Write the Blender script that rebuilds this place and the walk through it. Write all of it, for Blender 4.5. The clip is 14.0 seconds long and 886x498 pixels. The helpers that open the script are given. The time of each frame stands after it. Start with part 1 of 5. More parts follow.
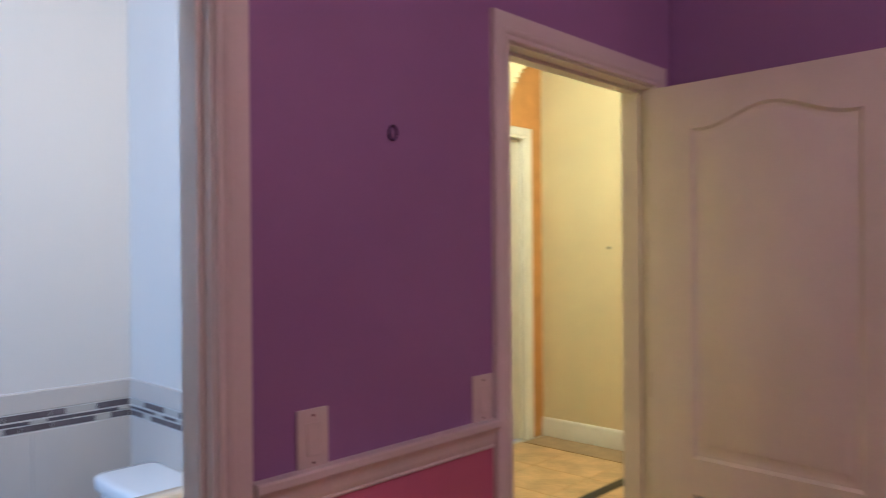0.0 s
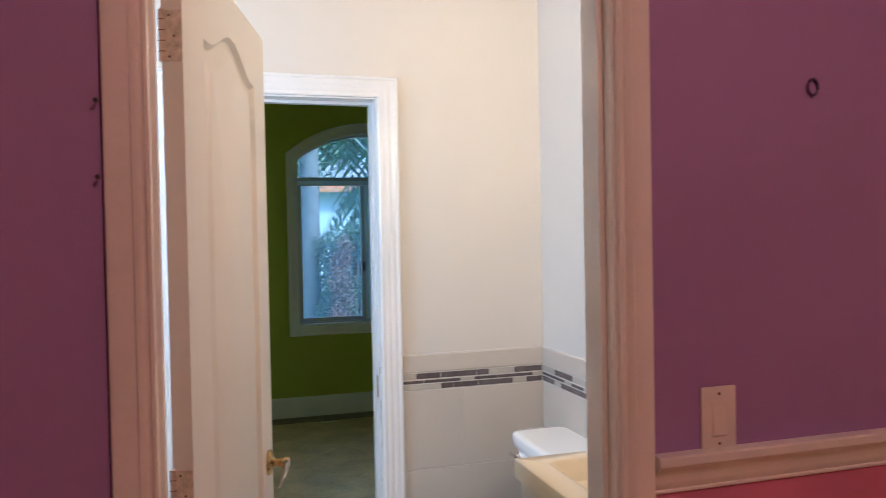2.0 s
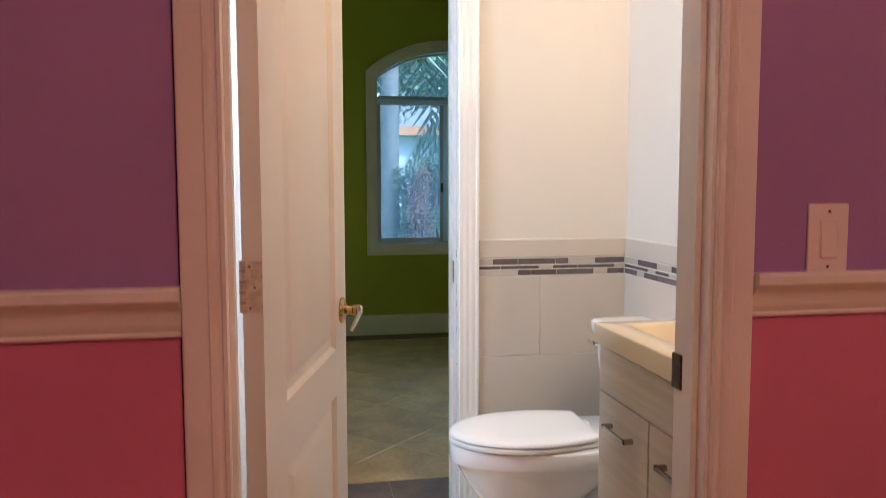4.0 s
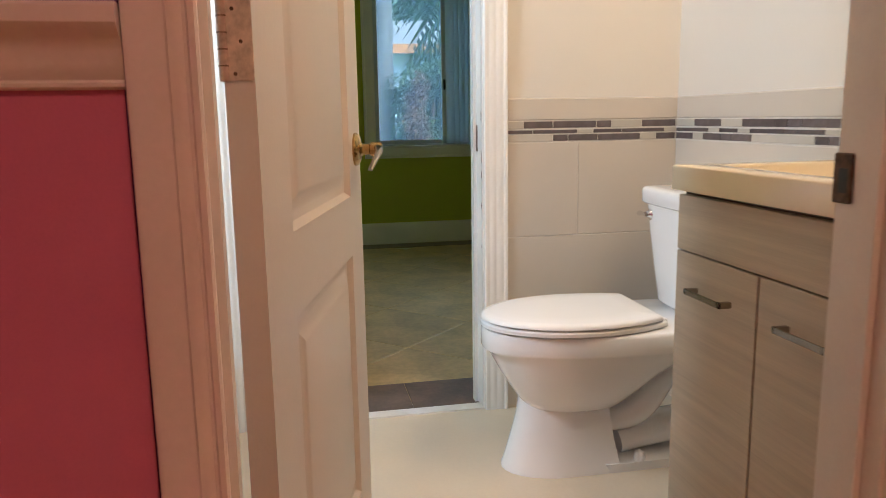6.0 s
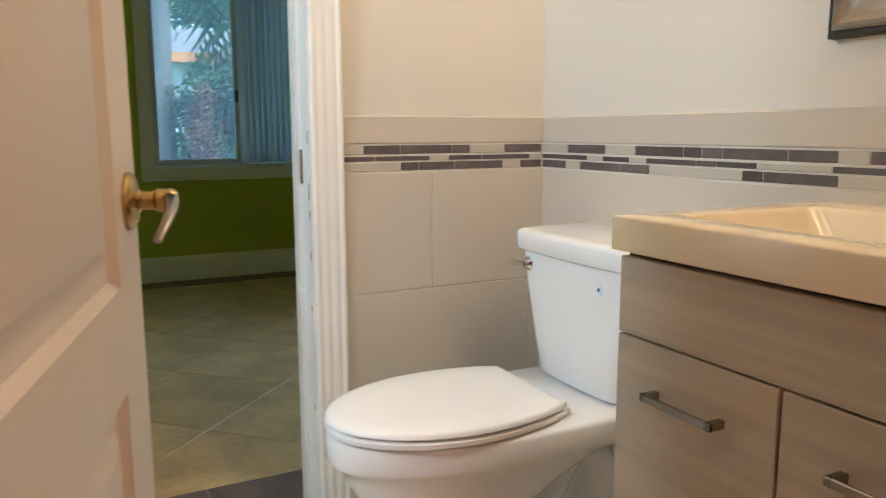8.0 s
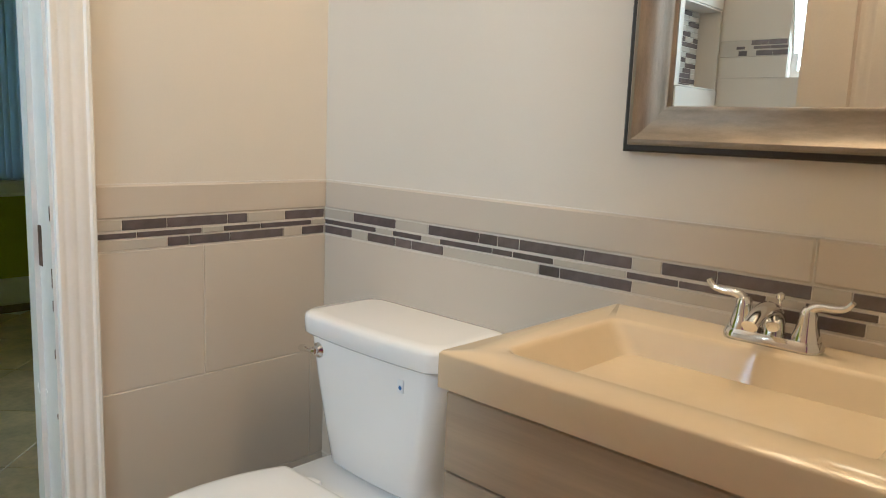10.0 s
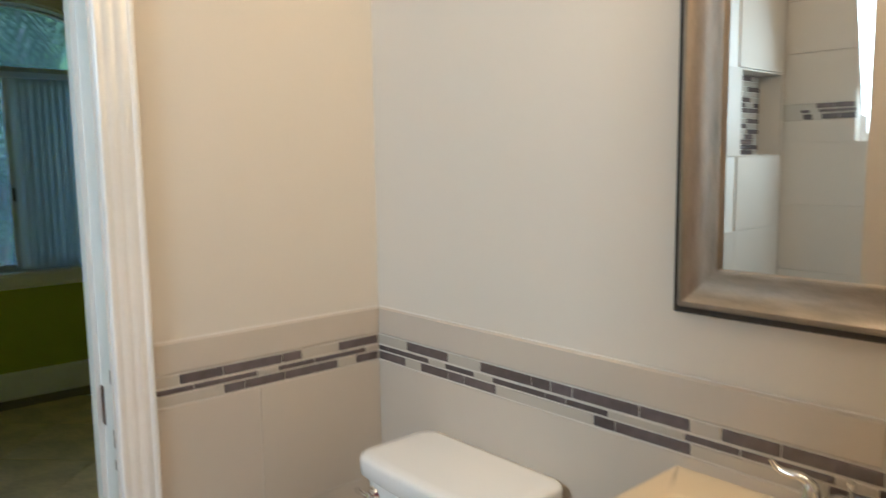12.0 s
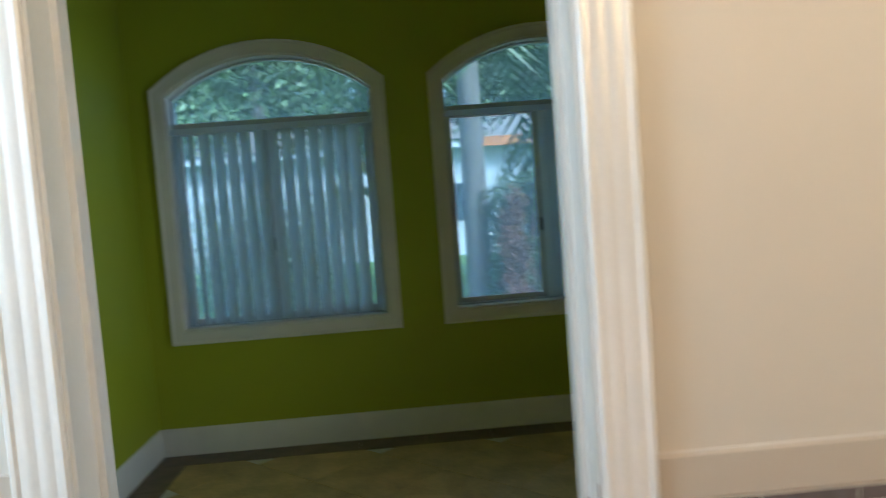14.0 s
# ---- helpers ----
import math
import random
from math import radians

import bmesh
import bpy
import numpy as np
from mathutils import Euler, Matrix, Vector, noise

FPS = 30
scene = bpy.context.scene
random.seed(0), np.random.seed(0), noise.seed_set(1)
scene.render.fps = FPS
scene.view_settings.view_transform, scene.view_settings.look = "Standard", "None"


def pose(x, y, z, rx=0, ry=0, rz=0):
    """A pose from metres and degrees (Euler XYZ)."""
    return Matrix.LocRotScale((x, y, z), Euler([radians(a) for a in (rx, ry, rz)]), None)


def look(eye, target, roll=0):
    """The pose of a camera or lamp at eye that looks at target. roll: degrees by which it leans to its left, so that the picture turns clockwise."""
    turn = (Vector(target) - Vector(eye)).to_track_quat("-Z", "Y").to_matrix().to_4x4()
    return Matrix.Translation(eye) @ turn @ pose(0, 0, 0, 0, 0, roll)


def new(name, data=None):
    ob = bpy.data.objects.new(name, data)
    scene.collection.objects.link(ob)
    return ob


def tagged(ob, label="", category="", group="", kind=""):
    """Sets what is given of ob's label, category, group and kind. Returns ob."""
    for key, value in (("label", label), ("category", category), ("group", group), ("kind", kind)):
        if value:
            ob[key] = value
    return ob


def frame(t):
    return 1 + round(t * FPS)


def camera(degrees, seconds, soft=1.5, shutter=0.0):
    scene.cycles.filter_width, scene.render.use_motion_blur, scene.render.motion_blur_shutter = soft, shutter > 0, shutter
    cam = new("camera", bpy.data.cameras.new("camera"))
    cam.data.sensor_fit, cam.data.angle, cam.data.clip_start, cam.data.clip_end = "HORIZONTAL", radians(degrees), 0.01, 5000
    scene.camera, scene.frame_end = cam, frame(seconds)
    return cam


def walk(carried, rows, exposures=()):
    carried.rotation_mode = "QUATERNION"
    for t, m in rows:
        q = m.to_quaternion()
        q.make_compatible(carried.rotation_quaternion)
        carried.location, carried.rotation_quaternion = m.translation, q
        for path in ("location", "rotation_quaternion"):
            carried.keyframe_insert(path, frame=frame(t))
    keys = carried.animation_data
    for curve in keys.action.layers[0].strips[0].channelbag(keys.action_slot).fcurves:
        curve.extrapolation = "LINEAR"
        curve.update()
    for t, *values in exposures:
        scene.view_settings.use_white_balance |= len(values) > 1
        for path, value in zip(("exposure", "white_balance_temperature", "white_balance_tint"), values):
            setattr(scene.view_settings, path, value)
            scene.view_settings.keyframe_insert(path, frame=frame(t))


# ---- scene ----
cam = camera(61.3, 14.0, soft=0.75, shutter=0.5)
METRES, EYE, TILT, LEAN, TURN = 2.704, 1.507, 0.0, 0.0, 42.3
PATH = [
    (0, (0.021, 0.053, 1.533), (-1.347, 1.512, 1.529), -0.5),
    (0.5, (0.023, 0.097, 1.535), (-1.607, 1.257, 1.537), -0.4),
    (1, (0.025, 0.094, 1.531), (-1.741, 1.033, 1.519), -0.9),
    (1.5, (0.026, 0.079, 1.524), (-1.828, 0.829, 1.495), -1.0),
    (2, (0.018, 0.067, 1.512), (-1.9, 0.631, 1.473), -1.1),
    (2.5, (-0.004, 0.066, 1.476), (-1.953, 0.512, 1.435), -1.4),
    (3, (-0.024, 0.064, 1.412), (-1.987, 0.443, 1.341), -1.4),
    (3.5, (-0.041, 0.074, 1.32), (-2.006, 0.427, 1.205), -0.9),
    (4, (-0.052, 0.082, 1.236), (-2.013, 0.441, 1.076), -0.1),
    (4.2, (-0.056, 0.081, 1.198), (-2.013, 0.447, 1.014), -0.0),
    (6.3, (-0.553, 0.047, 0.98), (-2.484, 0.418, 0.617), -0.5),
    (6.5, (-0.621, 0.071, 0.99), (-2.553, 0.439, 0.627), 0.1),
    (7, (-0.776, 0.09, 0.995), (-2.702, 0.507, 0.657), 0.7),
    (7.5, (-0.934, 0.075, 0.998), (-2.78, 0.778, 0.683), -0.1),
    (8, (-1.048, 0.1, 1.004), (-2.807, 1.0, 0.693), -0.1),
    (8.5, (-1.137, 0.108, 1.019), (-2.804, 1.177, 0.735), 0.9),
    (9, (-1.198, 0.088, 1.068), (-2.703, 1.376, 0.795), 1.6),
    (9.2, (-1.212, 0.093, 1.085), (-2.654, 1.453, 0.823), 2.1),
    (11.3, (-1.246, 0.109, 1.359), (-2.563, 1.571, 1.001), 2.0),
    (11.5, (-1.24, 0.114, 1.377), (-2.591, 1.553, 1.054), 1.2),
    (12, (-1.245, 0.165, 1.424), (-2.733, 1.48, 1.187), -0.8),
    (12.5, (-1.252, 0.278, 1.451), (-2.978, 1.272, 1.273), -0.9),
    (13, (-1.325, 0.338, 1.443), (-3.183, 1.054, 1.251), -1.4),
    (13.5, (-1.513, 0.362, 1.445), (-3.456, 0.797, 1.247), -3.0),
    (14, (-1.75, 0.384, 1.441), (-3.743, 0.48, 1.311), -4.3),
]
# the clip's camera settles its exposure and white balance on the way
EXPOSURES = [(0.0, 2.25, 3950, 9), (0.8, 2.25, 4450, 9), (1.5, 2.4, 4750, 9), (3.0, 2.6, 5050, 11), (4.2, 2.72, 5350, 12), (6.5, 2.71, 5750, 7), (9.0, 2.52, 5700, 4), (11.5, 2.24, 5600, 3), (14.0, 2.30, 5600, 4)]
walk(cam, [(t, look(eye, target, roll)) for t, eye, target, roll in PATH], EXPOSURES)

SKY, SUN = 0.15, 1.5
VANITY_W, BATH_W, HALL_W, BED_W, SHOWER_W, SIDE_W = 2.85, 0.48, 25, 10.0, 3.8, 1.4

# ---------------------------------------------------------------- world, sun, lamps
world = bpy.data.worlds.new("world")
scene.world = world
world.use_nodes = True
_n = world.node_tree.nodes
_sky = _n.new("ShaderNodeTexSky")
_sky.sky_type = "NISHITA"
_sky.sun_disc = False
_sky.sun_elevation, _sky.sun_rotation = radians(42), radians(52)
world.node_tree.links.new(_sky.outputs[0], _n["Background"].inputs[0])
_n["Background"].inputs[1].default_value = SKY

sun = new("sun", bpy.data.lights.new("sun", "SUN"))
sun.data.energy, sun.data.angle, sun.data.color = SUN, radians(10), (1.0, 0.95, 0.88)
sun.matrix_world = look((10, 8, 16), (-8, -6.2, -5))


def area(name, eye, target, sx, sy, watts, colour):
    ob = new(name, bpy.data.lights.new(name, "AREA"))
    ob.data.shape, ob.data.size, ob.data.size_y = "RECTANGLE", sx, sy
    ob.data.energy, ob.data.color = watts, colour
    ob.matrix_world = look(eye, target)
    return ob


def point(name, place, radius, watts, colour):
    ob = new(name, bpy.data.lights.new(name, "POINT"))
    ob.data.shadow_soft_size, ob.data.energy, ob.data.color = radius, watts, colour
    ob.location = place
    return ob


for _i in range(3):
    point("vanity_bulb_light", (-1.82 + 0.19 * _i, 1.205, 2.13), 0.045, VANITY_W / 3, (1.0, 0.66, 0.34))
point("bath_ceiling_light", (-2.00, -0.38, 3.12), 0.14, BATH_W, (1.0, 0.85, 0.66))
point("hall_ceiling_light", (-2.1, 3.6, 3.10), 0.12, HALL_W, (1.0, 0.74, 0.28))
point("bedroom_ceiling_light", (1.0, 0.8, 3.10), 0.14, BED_W, (1.0, 0.465, 0.25))
area("shower_window_light", (-2.2, -1.0, 1.80), (-2.1, 1.0, 1.2), 0.55, 0.6, SHOWER_W, (0.78, 0.91, 1.0))
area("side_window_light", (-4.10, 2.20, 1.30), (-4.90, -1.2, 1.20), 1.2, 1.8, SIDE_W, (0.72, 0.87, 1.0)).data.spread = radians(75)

# ---------------------------------------------------------------- materials


def nodes(name):
    m = bpy.data.materials.new(name)
    m.use_nodes = True
    return m, m.node_tree, m.node_tree.nodes["Principled BSDF"]


def surface(name, colour, rough=0.5, metal=0.0, vary=0.06, scale=3.0, fine=120.0, bump=0.05, stretch=(1, 1, 1), rvar=0.08, coat=0.0, dirt=None, dist=0.002):
    """A paint, stone, wood or metal: a base colour broken up at two scales, with fine relief."""
    m, t, b = nodes(name)
    co = t.nodes.new("ShaderNodeTexCoord")
    mp = t.nodes.new("ShaderNodeMapping")
    mp.inputs["Scale"].default_value = stretch
    t.links.new(co.outputs["Object"], mp.inputs[0])
    big, small = t.nodes.new("ShaderNodeTexNoise"), t.nodes.new("ShaderNodeTexNoise")
    big.inputs["Scale"].default_value, small.inputs["Scale"].default_value = scale, fine
    big.inputs["Detail"].default_value = 5
    small.inputs["Detail"].default_value = 3
    for n in (big, small):
        t.links.new(mp.outputs[0], n.inputs["Vector"])
    ramp = t.nodes.new("ShaderNodeValToRGB")
    lo = dirt or tuple(c * (1 - 2.2 * vary) for c in colour)
    hi = tuple(min(1, c * (1 + vary)) for c in colour)
    ramp.color_ramp.elements[0].position, ramp.color_ramp.elements[1].position = 0.28, 0.66
    ramp.color_ramp.elements[0].color, ramp.color_ramp.elements[1].color = (*lo, 1), (*hi, 1)
    mixf = t.nodes.new("ShaderNodeMath")
    mixf.operation = "MULTIPLY_ADD"
    mixf.inputs[1].default_value, mixf.inputs[2].default_value = 0.25, 0.0
    t.links.new(small.outputs["Fac"], mixf.inputs[0])
    add = t.nodes.new("ShaderNodeMath")
    add.operation = "MULTIPLY_ADD"
    add.inputs[1].default_value = 0.75
    t.links.new(big.outputs["Fac"], add.inputs[0])
    t.links.new(mixf.outputs[0], add.inputs[2])
    t.links.new(add.outputs[0], ramp.inputs[0])
    t.links.new(ramp.outputs[0], b.inputs["Base Color"])
    r = t.nodes.new("ShaderNodeMapRange")
    r.inputs["To Min"].default_value, r.inputs["To Max"].default_value = max(0.0, rough - rvar), min(1, rough + rvar)
    t.links.new(big.outputs["Fac"], r.inputs[0])
    t.links.new(r.outputs[0], b.inputs["Roughness"])
    b.inputs["Metallic"].default_value = metal
    b.inputs["Coat Weight"].default_value = coat
    if bump:
        bp = t.nodes.new("ShaderNodeBump")
        bp.inputs["Strength"].default_value, bp.inputs["Distance"].default_value = bump, dist
        t.links.new(small.outputs["Fac"], bp.inputs["Height"])
        t.links.new(bp.outputs[0], b.inputs["Normal"])
    return m


def per_piece(m, amount=0.12):
    """Lets each piece of a floor or wall differ a little in tone."""
    t = m.node_tree
    b = t.nodes["Principled BSDF"]
    src = b.inputs["Base Color"].links[0].from_socket
    info, hsv, rng = t.nodes.new("ShaderNodeObjectInfo"), t.nodes.new("ShaderNodeHueSaturation"), t.nodes.new("ShaderNodeMapRange")
    rng.inputs["To Min"].default_value, rng.inputs["To Max"].default_value = 1 - amount, 1 + amount
    t.links.new(info.outputs["Random"], rng.inputs[0])
    t.links.new(rng.outputs[0], hsv.inputs["Value"])
    t.links.new(src, hsv.inputs["Color"])
    t.links.new(hsv.outputs[0], b.inputs["Base Color"])
    return m


def glowing(name, colour, strength):
    m, t, b = nodes(name)
    b.inputs["Base Color"].default_value = (0.8, 0.8, 0.8, 1)
    b.inputs["Emission Color"].default_value = (*colour, 1)
    b.inputs["Emission Strength"].default_value = strength
    return m


def clear_glass(name, tint=(0.70, 0.88, 0.97)):
    m, t, b = nodes(name)
    b.inputs["Base Color"].default_value = (*tint, 1)
    b.inputs["Roughness"].default_value = 0.02
    b.inputs["IOR"].default_value = 1.45
    b.inputs["Transmission Weight"].default_value = 1.0
    return m


PURPLE = surface("purple_wall_paint", (0.35, 0.20, 0.44), 0.55, vary=0.05, scale=1.5, fine=260, bump=0.10)
PINK = surface("raspberry_wall_paint", (0.58, 0.165, 0.29), 0.5, vary=0.05, scale=1.5, fine=260, bump=0.10)
TRIM = surface("white_trim_paint", (0.76, 0.72, 0.68), 0.35, vary=0.04, scale=4, fine=150, bump=0.06)
GLOSSTRIM = surface("glossy_white_trim_paint", (0.84, 0.83, 0.81), 0.24, vary=0.03, scale=5, fine=120, bump=0.05)
# door white darkened, so the shade on the doors sits in the paint
DOORW = surface("dimmed_white_door_paint", (0.63, 0.575, 0.51), 0.38, vary=0.03, scale=2.5, fine=180, bump=0.10)
CREAM = surface("cream_wall_paint", (0.72, 0.67, 0.60), 0.6, vary=0.012, scale=1.2, fine=240, bump=0.12)
CEIL = surface("white_ceiling_paint", (0.80, 0.79, 0.76), 0.8, vary=0.02, scale=1.5, fine=200, bump=0.15)
INDIGO = surface("dark_purple_paint", (0.10, 0.04, 0.16), 0.5, vary=0.1)
GREEN = surface("lime_green_wall_paint", (0.38, 0.41, 0.020), 0.55, vary=0.05, scale=1.3, fine=240, bump=0.10)
YELLOW = surface("pale_yellow_hall_paint", (0.66, 0.56, 0.33), 0.6, vary=0.04, scale=1.2, fine=240, bump=0.10)
ORANGE = surface("orange_hall_paint", (0.50, 0.24, 0.032), 0.6, vary=0.12, scale=7, fine=80, bump=0.10)
TILE = per_piece(surface("beige_wall_tile", (0.60, 0.535, 0.46), 0.28, vary=0.004, scale=5, fine=130, bump=0.03, rvar=0.0), 0.02)
GROUT = surface("pale_grout", (0.70, 0.66, 0.60), 0.85, vary=0.05, scale=12, fine=220, bump=0.2)
LIGHTMOS = per_piece(surface("cream_mosaic_glass", (0.53, 0.485, 0.42), 0.25, rvar=0.0, vary=0.02, scale=20, fine=160, bump=0.02), 0.02)
DARKMOS = per_piece(surface("grey_mosaic_glass", (0.125, 0.100, 0.100), 0.16, vary=0.12, scale=40, fine=420, bump=0.04, coat=0.4), 0.22)
BATHFLOOR = surface("cream_vinyl_floor", (0.66, 0.57, 0.44), 0.35, vary=0.04, scale=3, fine=90, bump=0.03)
STONE = per_piece(surface("beige_travertine", (0.56, 0.385, 0.165), 0.42, vary=0.22, scale=4.5, fine=40, bump=0.05), 0.10)
BROWNSTONE = per_piece(surface("brown_border_stone", (0.17, 0.115, 0.085), 0.45, vary=0.25, scale=9, fine=60, bump=0.06), 0.12)
HALLBORDER = per_piece(surface("tan_border_stone", (0.36, 0.26, 0.13), 0.42, vary=0.15, scale=6, fine=50, bump=0.05), 0.08)
MARBLE = surface("white_marble_threshold", (0.74, 0.71, 0.66), 0.3, vary=0.08, scale=9, fine=50, bump=0.03)
PORCELAIN = surface("white_porcelain", (0.91, 0.91, 0.92), 0.10, vary=0.004, scale=2, fine=40, bump=0.0, coat=0.5, rvar=0.0)
PLASTIC = surface("white_plastic_seat", (0.90, 0.90, 0.91), 0.24, vary=0.004, scale=2, fine=80, bump=0.0, rvar=0.0)
CULTURED = surface("cream_cultured_marble", (0.76, 0.64, 0.46), 0.17, vary=0.02, scale=4, fine=60, bump=0.0, coat=0.4, rvar=0.0)
OAK = surface("greyed_oak_laminate", (0.51, 0.435, 0.335), 0.48, vary=0.10, scale=4, fine=50, bump=0.06, stretch=(0.35, 6, 12))
# dark brown that paints the shade inside the cabinet's gaps
GAP_SHADE = surface("gap_shade_brown", (0.09, 0.065, 0.05), 0.6, vary=0.05)
CHROME = surface("chrome", (0.80, 0.80, 0.80), 0.08, 1.0, vary=0.01, bump=0.0)
NICKEL = surface("brushed_nickel", (0.36, 0.32, 0.28), 0.24, 1.0, vary=0.05, fine=300, bump=0.02)
BRASS = surface("brass", (0.46, 0.31, 0.12), 0.26, 1.0, vary=0.08, scale=30, bump=0.0)
MIRRORFRAME = surface("silver_bronze_frame", (0.31, 0.265, 0.22), 0.42, 0.6, vary=0.14, scale=9, fine=90, bump=0.12, stretch=(9, 9, 1.6))
MIRRORFRAME_H = surface("silver_bronze_frame_rail", (0.31, 0.265, 0.22), 0.42, 0.6, vary=0.14, scale=9, fine=90, bump=0.12, stretch=(1.6, 9, 9))
DARKEDGE = surface("dark_bronze_edge", (0.028, 0.022, 0.019), 0.4, 0.2, vary=0.1)
MIRROR = surface("mirror_glass", (0.74, 0.76, 0.75), 0.004, 1.0, vary=0.0, bump=0.0, rvar=0.002)
ALU = surface("pale_window_aluminium", (0.58, 0.60, 0.62), 0.4, 0.2, vary=0.05, scale=8, bump=0.03)
BLIND = surface("grey_vinyl_blind", (0.82, 0.83, 0.84), 0.5, vary=0.05, scale=6, fine=90, bump=0.03, stretch=(1, 1, 0.2))
_t = BLIND.node_tree
_tr, _mx = _t.nodes.new("ShaderNodeBsdfTranslucent"), _t.nodes.new("ShaderNodeMixShader")
_tr.inputs[0].default_value, _mx.inputs[0].default_value = (0.84, 0.87, 0.89, 1), 0.70
_t.links.new(_t.nodes["Principled BSDF"].outputs[0], _mx.inputs[1])
_t.links.new(_tr.outputs[0], _mx.inputs[2])
_t.links.new(_mx.outputs[0], _t.nodes["Material Output"].inputs[0])
# see-through bluish grey sheet, a hazy veil added over the fixed panes
HAZE_SCREEN, _t, _b = nodes("grey_haze_screen")
_tp, _tl, _m1, _m2 = (_t.nodes.new("ShaderNode" + k) for k in ("BsdfTransparent", "BsdfTranslucent", "MixShader", "MixShader"))
_b.inputs["Base Color"].default_value, _b.inputs["Roughness"].default_value = (0.42, 0.47, 0.53, 1), 0.7
_tl.inputs[0].default_value = (0.55, 0.62, 0.70, 1)
_m1.inputs[0].default_value, _m2.inputs[0].default_value = 0.6, 0.12
_t.links.new(_b.outputs[0], _m1.inputs[1])
_t.links.new(_tl.outputs[0], _m1.inputs[2])
_t.links.new(_tp.outputs[0], _m2.inputs[1])
_t.links.new(_m1.outputs[0], _m2.inputs[2])
_t.links.new(_m2.outputs[0], _t.nodes["Material Output"].inputs[0])
GLASS = clear_glass("hazy_window_glass")
# a thin uneven bluish haze is painted into the panes to lower contrast
_t = GLASS.node_tree
_tl, _dn, _dr, _mx = (_t.nodes.new("ShaderNode" + k) for k in ("BsdfTranslucent", "TexNoise", "MapRange", "MixShader"))
_tl.inputs[0].default_value, _dn.inputs["Scale"].default_value = (0.60, 0.70, 0.80, 1), 5.0
_dr.inputs["To Min"].default_value, _dr.inputs["To Max"].default_value = 0.05, 0.13
_t.links.new(_dn.outputs["Fac"], _dr.inputs[0])
_t.links.new(_dr.outputs[0], _mx.inputs[0])
_t.links.new(_t.nodes["Principled BSDF"].outputs[0], _mx.inputs[1])
_t.links.new(_tl.outputs[0], _mx.inputs[2])
_t.links.new(_mx.outputs[0], _t.nodes["Material Output"].inputs[0])
PLATE = surface("ivory_switch_plate", (0.74, 0.68, 0.62), 0.3, vary=0.02, bump=0.0)
BLACK = surface("black_hardware", (0.02, 0.02, 0.02), 0.4, vary=0.1)
HINGE = surface("paint_smeared_hinge", (0.58, 0.47, 0.38), 0.42, 0.15, vary=0.22, scale=55, fine=200, bump=0.08)
RUST = surface("rusty_strike", (0.12, 0.07, 0.045), 0.5, 0.5, vary=0.3, scale=60)
STICKER = surface("white_sticker", (0.8, 0.84, 0.88), 0.4, vary=0.01, bump=0.0)
BLUE = surface("blue_print", (0.03, 0.17, 0.45), 0.4, vary=0.01, bump=0.0)
BULB = glowing("frosted_bulb", (1.0, 0.72, 0.44), 2.5)
FROST = glowing("glowing_frosted_pane", (0.70, 0.90, 1.0), 0.22)
GRASS = surface("lawn_grass", (0.10, 0.20, 0.04), 0.9, vary=0.3, scale=2, fine=30, bump=0.6, dist=0.02)
PATH_M = surface("concrete_path", (0.42, 0.41, 0.39), 0.8, vary=0.1, scale=2, fine=50, bump=0.2)
STUCCO = surface("white_stucco", (0.46, 0.50, 0.55), 0.9, vary=0.05, scale=2, fine=80, bump=0.3)
# orange for a bar that imitates a warm reflection in the window
REFLECTION_BAR = surface("orange_reflection_bar", (0.55, 0.22, 0.08), 0.8, vary=0.2, scale=5, fine=40, bump=0.2)
BARK = surface("grey_palm_bark", (0.24, 0.22, 0.20), 0.9, vary=0.2, scale=6, fine=40, bump=0.5, stretch=(1, 1, 5), dist=0.01)
REDBARK = surface("reddish_bark", (0.17, 0.085, 0.06), 0.9, vary=0.25, scale=9, fine=50, bump=0.5, dist=0.01)
LEAF = surface("green_leaves", (0.115, 0.19, 0.090), 0.5, vary=0.35, scale=3, fine=9, bump=0.0)
LEAF_B = surface("dark_hedge_leaves", (0.075, 0.125, 0.055), 0.55, vary=0.35, scale=3, fine=9, bump=0.0)
REDLEAF = surface("reddish_brown_leaves", (0.20, 0.10, 0.065), 0.7, vary=0.3, scale=5, fine=14, bump=0.0)
FROND = surface("palm_fronds", (0.06, 0.12, 0.04), 0.45, vary=0.3, scale=4, fine=12, bump=0.0)

# ---------------------------------------------------------------- mesh helpers


def mesh_of(name, bm, *mats):
    bmesh.ops.recalc_face_normals(bm, faces=bm.faces)
    me = bpy.data.meshes.new(name)
    bm.to_mesh(me)
    bm.free()
    for m in mats:
        me.materials.append(m)
    return me


def smooth(ob, angle=35):
    for p in ob.data.polygons:
        p.use_smooth = True
    if angle < 179:
        ob.data.set_sharp_from_angle(angle=radians(angle))
    return ob


def part(name, bm, mat, parent=None, label="", soft=0):
    mats = mat if isinstance(mat, tuple) else (mat,)
    ob = new(name, mesh_of(name, bm, *mats))
    if parent:
        ob.parent = parent
    if label:
        tagged(ob, label)
    return smooth(ob, soft) if soft else ob


def thing(name, place, label, category, group="", kind="", rz=0):
    ob = new(name)
    ob.empty_display_size = 0.1
    ob.matrix_basis = pose(*place, 0, 0, rz)
    return tagged(ob, label, category, group, kind)


